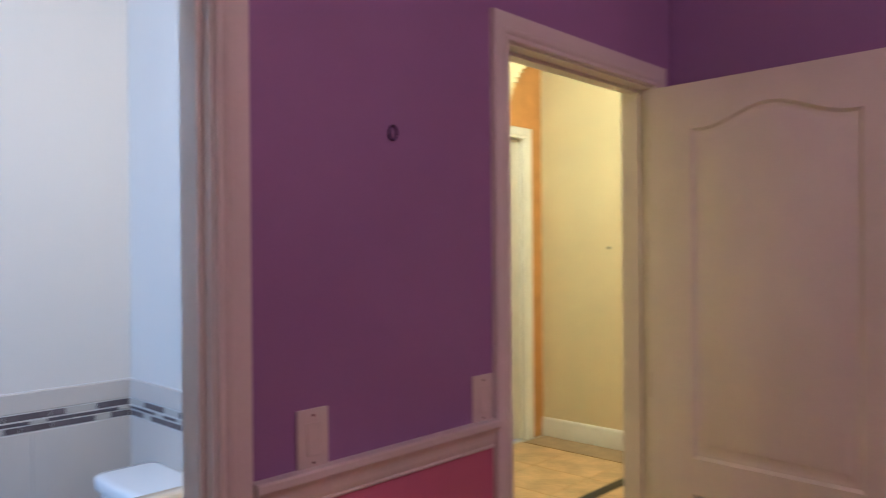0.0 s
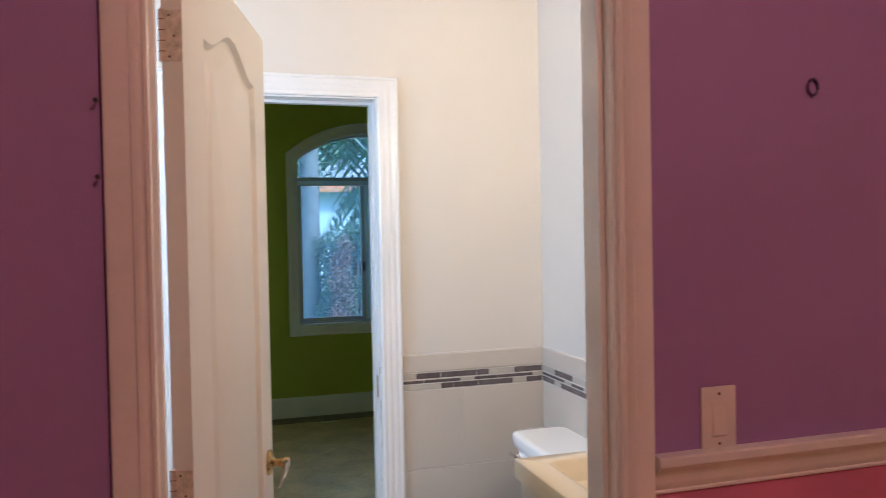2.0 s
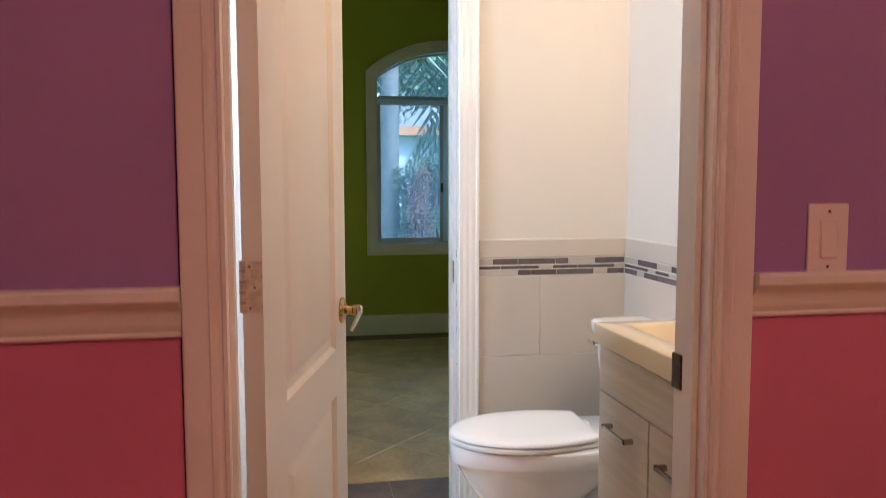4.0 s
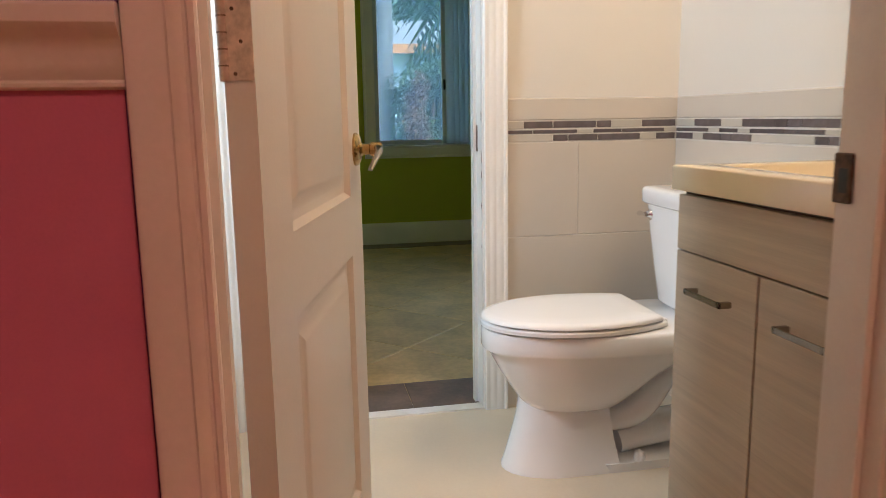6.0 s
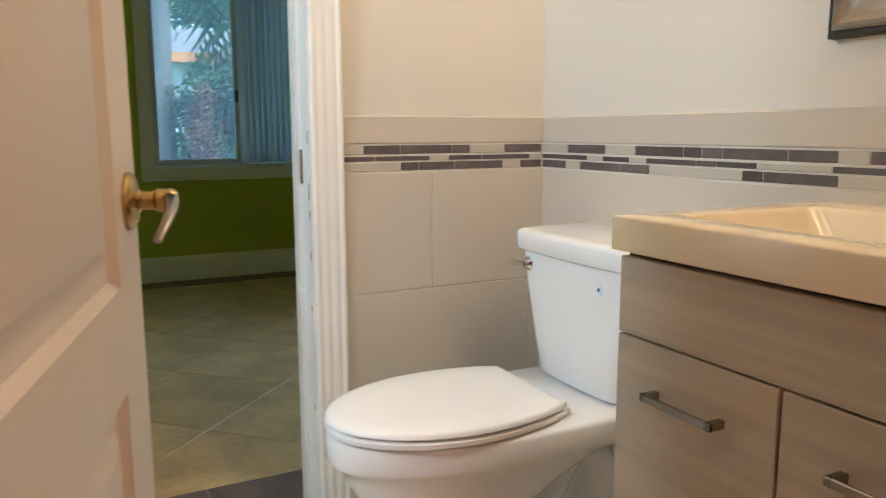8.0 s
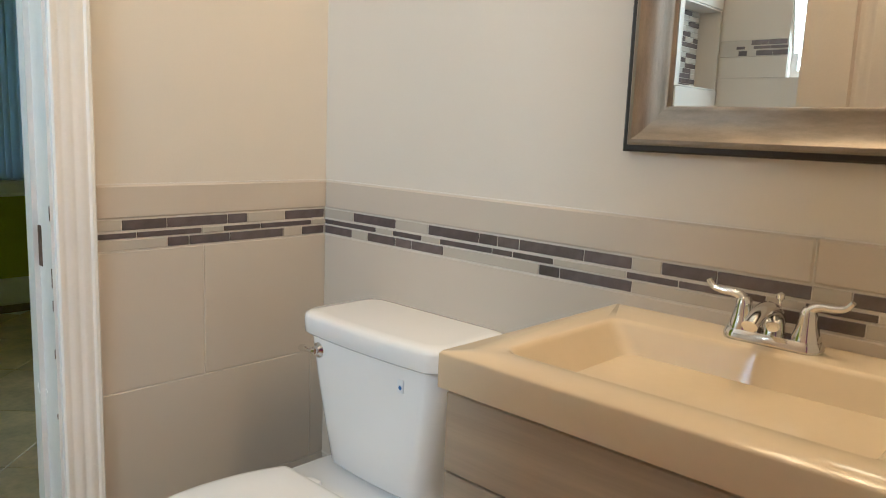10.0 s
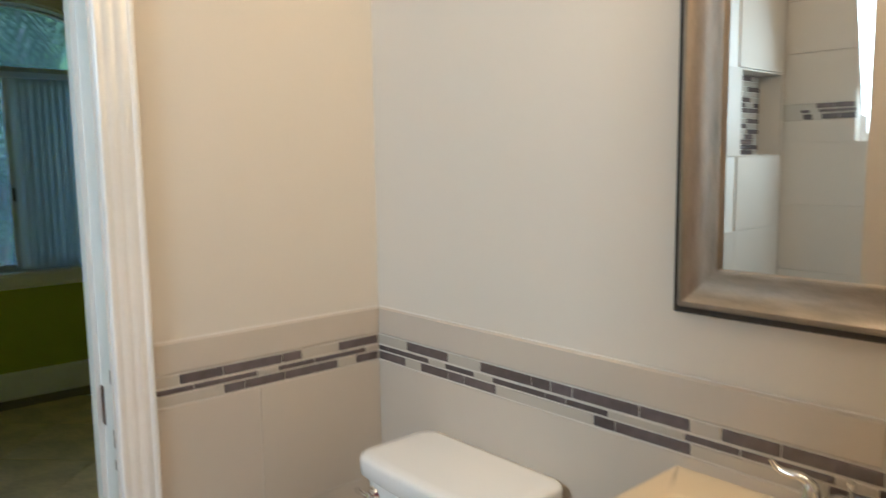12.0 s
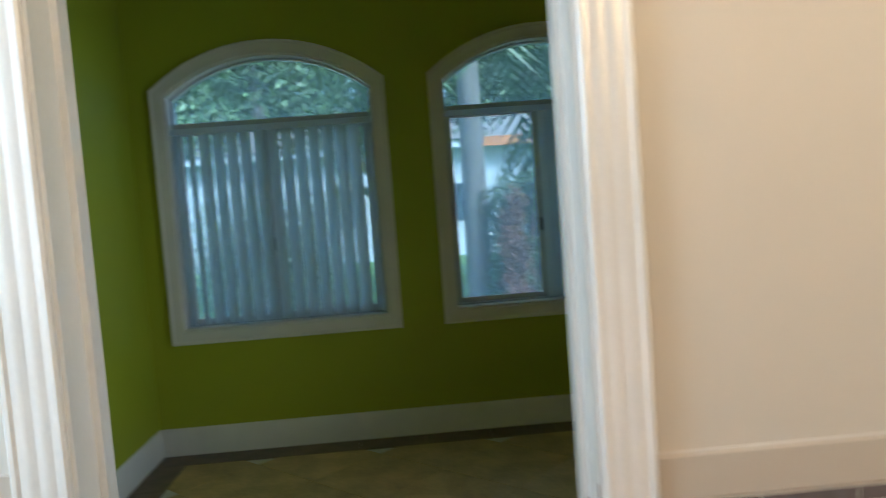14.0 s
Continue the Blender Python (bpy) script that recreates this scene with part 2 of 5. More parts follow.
def box(bm, lo, hi, slot=0, bevel=0.0, seg=2):
    mid = [(a + b) / 2 for a, b in zip(lo, hi)]
    size = [abs(b - a) for a, b in zip(lo, hi)]
    r = bmesh.ops.create_cube(bm, size=1.0, matrix=Matrix.LocRotScale(mid, None, size))
    faces = {f for v in r["verts"] for f in v.link_faces}
    for f in faces:
        f.material_index = slot
    if bevel:
        bmesh.ops.bevel(bm, geom=list({e for f in faces for e in f.edges}), offset=bevel, segments=seg, affect="EDGES", profile=0.5)
    return bm


def boxed(lo, hi, bevel=0.0, seg=2):
    return box(bmesh.new(), lo, hi, 0, bevel, seg)


def loft(bm, rings, closed=True, caps=(True, True), slot=0):
    """Joins rings of equal count by quads."""
    made = [[bm.verts.new(p) for p in r] for r in rings]
    n = len(made[0])
    for a, b in zip(made, made[1:]):
        for i in range(n if closed else n - 1):
            f = bm.faces.new((a[i], a[(i + 1) % n], b[(i + 1) % n], b[i]))
            f.material_index = slot
    if caps[0]:
        bm.faces.new(made[0][::-1]).material_index = slot
    if caps[1]:
        bm.faces.new(made[-1]).material_index = slot
    return bm


def lathe(bm, profile, centre=(0, 0, 0), axis="z", seg=24):
    """Turns (radius, along) pairs round an axis."""
    rings = []
    for r, h in profile:
        ring = []
        for i in range(seg):
            a = 2 * math.pi * i / seg
            c, s = max(r, 1e-4) * math.cos(a), max(r, 1e-4) * math.sin(a)
            p = {"z": (c, s, h), "y": (c, h, s), "x": (h, c, s)}[axis]
            ring.append(tuple(q + k for q, k in zip(p, centre)))
        rings.append(ring)
    return loft(bm, rings)


def tube(bm, pts, radii, seg=12, flat=1.0):
    """A tube along points with a radius at each; flat squeezes it on one side."""
    pts = [Vector(p) for p in pts]
    rings = []
    for i, p in enumerate(pts):
        d = (pts[min(i + 1, len(pts) - 1)] - pts[max(i - 1, 0)]).normalized()
        up = Vector((0, 0, 1)) if abs(d.z) < 0.95 else Vector((0, 1, 0))
        u = d.cross(up).normalized()
        v = u.cross(d).normalized()
        r = radii[i] if isinstance(radii, (list, tuple)) else radii
        rings.append([p + u * (r * math.cos(2 * math.pi * k / seg)) + v * (r * flat * math.sin(2 * math.pi * k / seg)) for k in range(seg)])
    return loft(bm, rings)


def spline(pts, n=6):
    """Catmull-Rom through points."""
    pts = [Vector(p) for p in pts]
    out = []
    for i in range(len(pts) - 1):
        p0, p1, p2, p3 = pts[max(i - 1, 0)], pts[i], pts[i + 1], pts[min(i + 2, len(pts) - 1)]
        for k in range(n):
            t = k / n
            out.append(0.5 * ((2 * p1) + (p2 - p0) * t + (2 * p0 - 5 * p1 + 4 * p2 - p3) * t * t + (3 * p1 - p0 - 3 * p2 + p3) * t ** 3))
    return out + [pts[-1]]


def sweep_flat(path, profile, closed=False):
    """Rings of (u, z, out): a moulding profile of (across, out) carried along a path in a wall's plane, mitred. across counts to the left of the way."""
    n = len(path)
    rings = []
    for i, (u, z) in enumerate(path):
        a = Vector(path[i - 1] if (i or closed) else path[i])
        b = Vector((u, z))
        c = Vector(path[(i + 1) % n] if (i < n - 1 or closed) else path[i])
        d1 = (b - a).normalized() if (b - a).length > 1e-9 else (c - b).normalized()
        d2 = (c - b).normalized() if (c - b).length > 1e-9 else d1
        n1, n2 = Vector((-d1.y, d1.x)), Vector((-d2.y, d2.x))
        m = (n1 + n2).normalized()
        k = 1 / max(0.3, m.dot(n1))
        rings.append([(u + m.x * w * k, z + m.y * w * k, h) for w, h in profile])
    return rings


def moulding(path, profile, place, closed=False):
    """place(u, z, out) gives the point in the room."""
    bm = bmesh.new()
    rings = [[place(*p) for p in r] for r in sweep_flat(path, profile, closed)]
    if closed:
        rings.append(rings[0])
        loft(bm, rings, True, (False, False))
        bmesh.ops.remove_doubles(bm, verts=bm.verts, dist=1e-6)
    else:
        loft(bm, rings)
    return bm


def slab(bm, axis, a0, a1, u0, u1, z0, z1, holes=(), splits=(), slots=None):
    """A wall of thickness a0..a1 across its axis, from u0 to u1, with rectangular holes (u0, u1, z0, z1). splits: heights at which the paint changes."""
    us = sorted({u0, u1, *[min(max(v, u0), u1) for h in holes for v in h[:2]]})
    zs = sorted({z0, z1, *splits, *[min(max(v, z0), z1) for h in holes for v in h[2:]]})
    for ua, ub in zip(us, us[1:]):
        for za, zb in zip(zs, zs[1:]):
            um, zm = (ua + ub) / 2, (za + zb) / 2
            if any(h[0] < um < h[1] and h[2] < zm < h[3] for h in holes):
                continue
            lo, hi = ((a0, ua, za), (a1, ub, zb)) if axis == "x" else ((ua, a0, za), (ub, a1, zb))
            box(bm, lo, hi, slots(zm) if slots else 0)
    bmesh.ops.remove_doubles(bm, verts=bm.verts, dist=1e-5)
    bm.verts.index_update()
    seen = {}
    for f in bm.faces:
        seen.setdefault(frozenset(v.index for v in f.verts), []).append(f)
    bmesh.ops.delete(bm, geom=[f for pair in seen.values() if len(pair) > 1 for f in pair], context="FACES_ONLY")
    return bm


# ---------------------------------------------------------------- plan
WX, BX = -1.212, -1.327        # bedroom face and bathroom face of the wall between them
FX, GX = -2.815, -2.930        # bathroom face and green-room face of the far wall
BY = 1.322                     # vanity wall
SY = -1.02                     # shower wall
WIN = -6.340                   # window wall of the green room
CZ, GZ = 3.25, 3.30            # ceilings
BD = (-0.040, 0.755, 2.045)    # bathroom doorway
HD = (1.628, 2.425, 2.075)     # hall doorway
GD = (-0.107, 0.640, 2.035)    # green-room doorway
BEDY = 2.56


def wall(name, bm, mats, label):
    return tagged(part(name, bm, mats), label, "wall", kind="structure")


J = 0.018                      # thickness of the door linings
bm = bmesh.new()
holes = [(BD[0] - J, BD[1] + J, -1, BD[2] + J), (HD[0] - J, HD[1] + J, -1, HD[2] + J)]
slab(bm, "x", WX - 0.0575, WX, -2.4, BEDY + 0.15, 0, CZ, holes, (1.05,), lambda z: 0 if z > 1.05 else 1)
wall("wall_bedroom_west", bm, (PURPLE, PINK), "purple painted wall with raspberry paint below the chair rail")
bm = slab(bmesh.new(), "x", BX, WX - 0.0575, -2.4, BY + 0.06, 0, CZ, holes[:1])
wall("wall_bathroom_east", bm, CREAM, "cream painted bathroom wall beside the doorway")
bm = slab(bmesh.new(), "x", BX, WX - 0.0575, BY + 0.06, 5.2, 0, CZ, holes[1:])
wall("wall_hall_east", bm, YELLOW, "pale yellow painted hall wall")
bm = slab(bmesh.new(), "y", BEDY, BEDY + 0.12, WX, 3.3, 0, CZ, (), (1.05,), lambda z: 0 if z > 1.05 else 1)
wall("wall_bedroom_north", bm, (PURPLE, PINK), "purple painted wall behind the open door")
bm = slab(bmesh.new(), "y", -2.4, -2.28, WX, 3.3, 0, CZ, (), (1.05,), lambda z: 0 if z > 1.05 else 1)
wall("wall_bedroom_south", bm, (PURPLE, PINK), "purple and raspberry painted bedroom wall")
bm = slab(bmesh.new(), "x", 3.2, 3.32, -2.4, BEDY + 0.12, 0, CZ, (), (1.05,), lambda z: 0 if z > 1.05 else 1)
wall("wall_bedroom_east", bm, (PURPLE, PINK), "purple and raspberry painted end wall")
bm = slab(bmesh.new(), "x", -2.8725, FX, SY - 0.12, BY + 0.06, 0, CZ, [(GD[0] - J, GD[1] + J, -1, GD[2] + J), (-1.0, -0.62, 1.42, 1.79)])
wall_far = wall("wall_bathroom_west", bm, CREAM, "cream painted bathroom wall with a tiled lower part")
bm = slab(bmesh.new(), "x", -2.922, -2.8725, -1.33, 2.3, 0, GZ, [(GD[0] - J, GD[1] + J, -1, GD[2] + J), (-1.0, -0.62, 1.42, 1.79)])
slab(bm, "x", GX, -2.922, -1.33, 2.3, 0, GZ, [(GD[0] - J, GD[1] + J, -1, GD[2] + J)])
wall("wall_green_east", bm, GREEN, "lime green painted wall with a doorway")
bm = slab(bmesh.new(), "y", BY, BY + 0.06, -2.8725, BX, 0, CZ)
wall_vanity = wall("wall_bathroom_north", bm, CREAM, "cream painted wall behind toilet and vanity")
bm = slab(bmesh.new(), "y", BY + 0.06, BY + 0.12, -2.93, BX, 0, CZ)
wall("wall_hall_south", bm, YELLOW, "pale yellow hall wall backing onto the bathroom")
bm = slab(bmesh.new(), "y", SY - 0.12, SY, FX, BX, 0, CZ, [(-2.49, -1.93, 1.48, 2.10)])
wall_shower = wall("wall_bathroom_south", bm, TILE, "tiled shower wall with a small window")
bm = slab(bmesh.new(), "x", -2.93, -2.87, BY + 0.12, 2.3, 0, CZ)
wall("wall_hall_west", bm, YELLOW, "pale yellow hall wall")
bm = slab(bmesh.new(), "y", -1.33, -1.21, WIN - 0.16, GX, 0, GZ)
wall("wall_green_south", bm, GREEN, "lime green painted side wall of the empty room")
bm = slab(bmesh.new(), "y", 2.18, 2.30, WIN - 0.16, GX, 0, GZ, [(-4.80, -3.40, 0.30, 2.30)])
wall("wall_green_north", bm, GREEN, "lime green painted side wall of the empty room")
bm = slab(bmesh.new(), "y", 5.05, 5.17, -3.9, BX, 0, CZ)
wall("wall_hall_north", bm, YELLOW, "pale yellow painted wall at the end of the hall")
bm = slab(bmesh.new(), "x", -3.68, -3.56, 2.2, 5.05, 0, CZ, [(4.05, 4.83, -1, 2.40)])
wall("wall_hall_door", bm, ORANGE, "orange sponge-painted hall wall around a white door")


def flat(name, lo, hi, mat, label, category):
    return tagged(part(name, boxed(lo, hi), mat), label, category, kind="structure")


flat("ceiling_bedroom", (WX - 0.11, -2.4, CZ), (3.32, BEDY + 0.12, CZ + 0.1), CEIL, "white painted bedroom ceiling", "ceiling")
flat("ceiling_bathroom", (-2.8725, SY - 0.12, CZ + 0.002), (WX - 0.11, BY + 0.06, CZ + 0.1), CEIL, "white painted bathroom ceiling", "ceiling")
flat("ceiling_hall", (-3.9, BY + 0.06, CZ + 0.004), (WX - 0.11, 5.2, CZ + 0.1), CEIL, "cream lit hall ceiling", "ceiling")
flat("ceiling_green", (WIN - 0.16, -1.33, GZ), (-2.8725, 2.3, GZ + 0.1), CEIL, "white ceiling of the empty green room", "ceiling")
flat("floor_bedroom", (WX - 0.05, -2.4, -0.1), (3.32, BEDY + 0.12, 0), STONE, "beige stone bedroom floor", "floor")
flat("floor_bathroom", (FX - 0.01, SY - 0.1, -0.1), (WX - 0.05, BY + 0.06, 0), BATHFLOOR, "smooth cream bathroom floor", "floor")
floor_green = flat("floor_green_room", (WIN - 0.1, -1.3, -0.1), (FX - 0.045, 2.2, -0.006), GROUT, "beige stone floor with a brown stone border", "floor")
floor_hall = flat("floor_hall", (-3.9, BY + 0.06, -0.1), (WX - 0.05, 5.2, -0.006), GROUT, "beige stone hall floor with dark inlay strips", "floor")
flat("threshold", (FX - 0.045, GD[0], -0.05), (FX + 0.005, GD[1], 0.006), MARBLE, "worn white marble door threshold", "threshold")

# ---------------------------------------------------------------- mouldings
CASING = [(0, 0), (0, 0.009), (0.003, 0.012), (0.010, 0.012), (0.013, 0.009), (0.017, 0.009), (0.022, 0.013), (0.028, 0.016), (0.033, 0.017), (0.036, 0.0155), (0.040, 0.0155), (0.076, 0.018), (0.082, 0.016), (0.084, 0.012), (0.084, 0)]


FLUTED = [(0, 0), (0, 0.011), (0.004, 0.014), (0.012, 0.0145), (0.016, 0.013), (0.020, 0.013), (0.025, 0.0155), (0.036, 0.0165), (0.040, 0.015), (0.044, 0.015), (0.050, 0.018), (0.060, 0.0195), (0.065, 0.018), (0.069, 0.018), (0.074, 0.021), (0.081, 0.021), (0.084, 0.018), (0.084, 0)]


def door_trim(name, d, place, back, depth, label, width=1.0, mat=TRIM, reveal=0.006, profile=CASING, reveal_low=None):
    """Casing on the near face, lining through the wall and a stop in it."""
    prof = [(w * width, h) for w, h in profile]
    low = reveal if reveal_low is None else reveal_low
    path = [(d[0] - low, 0.0), (d[0] - low, d[2] + reveal), (d[1] + reveal, d[2] + reveal), (d[1] + reveal, 0.0)]
    ob = tagged(part(name, moulding(path, prof, place), mat, soft=30), label, "door casing", kind="structure")
    lining = [(0, 0), (0, -depth), (J - 0.001, -depth), (J - 0.001, 0)]
    path = [(d[0], 0.0), (d[0], d[2]), (d[1], d[2]), (d[1], 0.0)]
    part("lining", moulding(path, lining, place), mat, ob)
    stop = [(-0.011, back), (-0.011, back - 0.035), (0.0, back - 0.035), (0.0, back)]
    part("door_stop", moulding(path, stop, place), mat, ob)
    return ob


def on_x(x, sign=1):
    return lambda u, z, h: (x + sign * h, u, z)


def on_y(y, sign=1):
    return lambda u, z, h: (u, y + sign * h, z)


bath_trim = door_trim("trim_bathroom_door", BD, on_x(WX), -0.030, 0.1155, "white painted door casing with a stepped profile", 0.80, reveal_low=-0.005)
hall_trim = door_trim("trim_hall_door", HD, on_x(WX), -0.045, 0.1155, "white painted door casing around the hall doorway", 0.84)
green_trim = door_trim("trim_green_door", GD, on_x(FX), -0.070, 0.1155, "glossy white fluted door casing with worn paint", 0.92, mat=GLOSSTRIM, profile=FLUTED)
for nm, d, x in (("trim_bathroom_inner", BD, BX), ("trim_hall_inner", HD, BX), ("trim_green_inner", GD, GX)):
    path = [(d[0] - 0.006, 0.0), (d[0] - 0.006, d[2] + 0.006), (d[1] + 0.006, d[2] + 0.006), (d[1] + 0.006, 0.0)]
    tagged(part(nm, moulding(path, [(w, h * 0.8) for w, h in CASING], on_x(x, -1)), TRIM, soft=30), "white painted door casing on the far face", "door casing", kind="structure")

RAIL = [(1.016, 0), (1.016, 0.005), (1.0185, 0.008), (1.022, 0.008), (1.0245, 0.005), (1.027, 0.006), (1.031, 0.009), (1.040, 0.0105), (1.050, 0.012), (1.056, 0.0145), (1.063, 0.020), (1.068, 0.0255), (1.071, 0.028), (1.074, 0.030), (1.088, 0.030), (1.092, 0.0275), (1.092, 0)]


def run(name, u0, u1, prof, place, mat, label, category):
    bm = bmesh.new()
    loft(bm, [[place(u, z, h) for z, h in prof] for u in (u0, u1)])
    return tagged(part(name, bm, mat, soft=30), label, category, kind="structure")


RL = "white chair rail between purple and raspberry paint"
run("trim_chair_rail_a", BD[1] + 0.074, HD[0] - 0.078, RAIL, on_x(WX), TRIM, RL, "chair rail")
run("trim_chair_rail_b", -2.28, BD[0] - 0.0625, RAIL, on_x(WX), TRIM, RL, "chair rail")
run("trim_chair_rail_c", WX, 3.2, RAIL, on_y(BEDY, -1), TRIM, RL, "chair rail")
BASE = [(0, 0), (0, 0.016), (0.105, 0.016), (0.118, 0.012), (0.132, 0.012), (0.145, 0.005), (0.150, 0)]
GBASE = [(z * 1.12, h) for z, h in BASE]
BL = "white painted baseboard with a moulded top"
run("baseboard_green_a", -1.21, 2.18, GBASE, on_x(WIN), TRIM, BL, "baseboard")
run("baseboard_green_b", WIN + 0.017, GX, GBASE, on_y(-1.21), TRIM, BL, "baseboard")
run("baseboard_green_c", WIN + 0.017, GX, GBASE, on_y(2.18, -1), TRIM, BL, "baseboard")
run("baseboard_hall", -3.56, BX, BASE, on_y(5.05, -1), TRIM, BL, "baseboard")
run("baseboard_bed_a", BD[1] + 0.074, HD[0] - 0.078, BASE, on_x(WX), TRIM, BL, "baseboard")
run("baseboard_bed_b", -2.28, BD[0] - 0.0625, BASE, on_x(WX), TRIM, BL, "baseboard")
run("baseboard_bed_c", WX, 3.2, BASE, on_y(BEDY, -1), TRIM, BL, "baseboard")

# ---------------------------------------------------------------- doors


def panel_outline(x0, x1, z0, z1, rise, inset):
    """Points round a door panel, from the lower left; its head swells up by rise."""
    x0, x1, z0, z1 = x0 + inset, x1 - inset, z0 + inset, z1 - inset
    pts = [(x0, z0), (x1, z0)]
    n = 16 if rise else 1
    for i in range(n + 1):
        t = i / n
        s = 0.5 - 0.5 * math.cos(2 * math.pi * min(max((t - 0.06) / 0.88, 0), 1))
        pts.append((x1 + (x0 - x1) * t, z1 + rise * s))
    return pts


def leaf_mesh(w, h, th, panels):
    """A moulded door leaf, from its hinge edge along +x, th thick towards -y, with raised panels on both faces."""
    bm = bmesh.new()
    for face, out in ((0.0, 1), (-th, -1)):
        x0, x1 = panels[0][0], panels[0][1]
        v = lambda x, z, d=0.0: bm.verts.new((x, face - out * d, z))
        quad = lambda a, b, c, d: bm.faces.new([v(a, c), v(b, c), v(b, d), v(a, d)])
        quad(0, x0, 0, h)
        quad(x1, w, 0, h)
        zs = [0.0]
        for p in panels:
            zs += [p[2], p[3]]
        for i in range(0, len(zs) - 1, 2):
            quad(x0, x1, zs[i], zs[i + 1])
        for p in panels:
            o = panel_outline(*p, 0.0)
            top = o[2:]
            ceiling_z = h if p is panels[-1] else p[3] + p[4] + 1e-5
            if p is panels[-1]:
                for (xa, za), (xb, zb) in zip(top, top[1:]):
                    bm.faces.new([v(xa, za), v(xb, zb), v(xb, ceiling_z), v(xa, ceiling_z)])
            rings = []
            for inset, d in ((0, 0), (0.003, 0.004), (0.009, 0.011), (0.018, 0.013), (0.026, 0.012), (0.046, 0.004), (0.052, 0.002)):
                rings.append([(x, face - out * d, z) for x, z in panel_outline(*p, inset)])
            loft(bm, rings, True, (False, True))
    for lo, hi in (((0, 0), (0, h)), ((w, 0), (w, h)), ((0, 0), (w, 0)), ((0, h), (w, h))):
        bm.faces.new([bm.verts.new((lo[0], 0, lo[1])), bm.verts.new((hi[0], 0, hi[1])), bm.verts.new((hi[0], -th, hi[1])), bm.verts.new((lo[0], -th, lo[1]))])
    bmesh.ops.remove_doubles(bm, verts=bm.verts, dist=1e-5)
    return bm


def lever(parent, x, z, side, face, mat=BRASS, nickel=NICKEL):
    """Lever handle: round rose, neck and a curved lever that points back along the leaf."""
    hd = new("door_handle", mesh_of("door_handle", lathe(bmesh.new(), [(0.0, 0), (0.033, 0), (0.033, 0.004), (0.030, 0.008), (0.024, 0.011), (0.015, 0.013), (0.011, 0.017), (0.011, 0.030), (0.014, 0.033), (0.014, 0.050), (0.011, 0.055), (0, 0.055)], axis="y", seg=28), mat))
    hd.parent = parent
    hd.matrix_basis = pose(x, face, z) @ (Matrix.Diagonal((1, side, 1, 1)))
    tagged(hd, "brass lever handle with a round rose")
    smooth(hd, 30)
    pts = spline([(0.010, 0.044, 0.004), (-0.013, 0.049, 0.003), (-0.038, 0.053, -0.004), (-0.066, 0.050, -0.017), (-0.086, 0.042, -0.036)], 5)
    n = len(pts)
    lv = part("lever", tube(bmesh.new(), pts, [0.0098 - 0.0048 * i / n for i in range(n)], 12, 0.7), nickel, hd, soft=60)
    return hd


def hinge(parent, x, y, z, mat=HINGE):
    bm = bmesh.new()
    lathe(bm, [(0.0, -0.045), (0.006, -0.044), (0.006, 0.044), (0.0, 0.045)], (x, y, z), "z", 12)
    box(bm, (x - 0.0022, y - 0.034, z - 0.043), (x - 0.0002, y, z + 0.043))
    h = part("hinge", bm, mat, parent, "paint-smeared butt hinge with rusty joints", 30)
    for dy, dz in ((0.013, 0.034), (0.021, -0.001), (0.013, -0.036)):
        s = lathe(bmesh.new(), [(0.0, -0.0032), (0.0022, -0.0032), (0.0022, -0.0018), (0, -0.0016)], (x, y - dy, z + dz), "x", 10)
        part("screw", s, RUST, h)
    for k in range(4):
        part("knuckle_joint", lathe(bmesh.new(), [(0.0, -0.0009), (0.0064, -0.0007), (0.0064, 0.0007), (0.0, 0.0009)], (x, y, z - 0.027 + 0.018 * k), "z", 12), RUST, h)
    return h


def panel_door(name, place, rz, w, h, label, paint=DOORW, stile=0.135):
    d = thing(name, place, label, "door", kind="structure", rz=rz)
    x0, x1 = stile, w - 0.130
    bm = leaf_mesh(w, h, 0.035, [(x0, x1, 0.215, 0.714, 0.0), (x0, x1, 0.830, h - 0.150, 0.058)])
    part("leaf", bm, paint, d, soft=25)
    return d


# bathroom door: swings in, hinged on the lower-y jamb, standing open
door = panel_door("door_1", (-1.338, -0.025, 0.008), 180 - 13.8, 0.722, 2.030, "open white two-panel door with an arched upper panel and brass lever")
# the leaf is drawn along +x with its thickness to -y; after the turn its -y side faces the vanity
lever(door, 0.722 - 0.060, 0.918, -1, -0.035)
lever(door, 0.722 - 0.062, 0.915, 1, 0.0)
for z in (0.25, 1.065, 1.85):
    hinge(door, -0.0005, -0.001, z)
lp = part("latch_plate", boxed((0.7215, -0.029, 0.885), (0.7235, -0.006, 0.945), 0.001), BRASS, door, "brass latch plate")

# hall door, folded back against the purple wall
# the lighter white puts this leaf's stronger light into its paint
door2 = panel_door("door_2", (WX + 0.012, HD[1] - 0.004, 0.010), -3.5, 0.792, 2.052, "white two-panel door standing open against the purple wall", TRIM, 0.150)
for z in (0.25, 1.05, 1.85):
    hinge(door2, -0.0005, -0.001, z)

# white hall door seen through the hall doorway
door3 = thing("door_3", (-3.61, 4.06, 0.008), "closed white six-panel door in an orange wall", "door", kind="structure", rz=90)
bm = boxed((0, 0, 0), (0.76, 0.035, 2.38), 0.002, 1)
for cx in (0.10, 0.42):
    for z0, z1 in ((0.2, 0.72), (0.86, 1.62), (1.78, 2.22)):
        box(bm, (cx, -0.006, z0), (cx + 0.24, 0.004, z1), 0, 0.003, 1)
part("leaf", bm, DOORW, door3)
path = [(4.05, 0.0), (4.05, 2.40), (4.83, 2.40), (4.83, 0.0)]
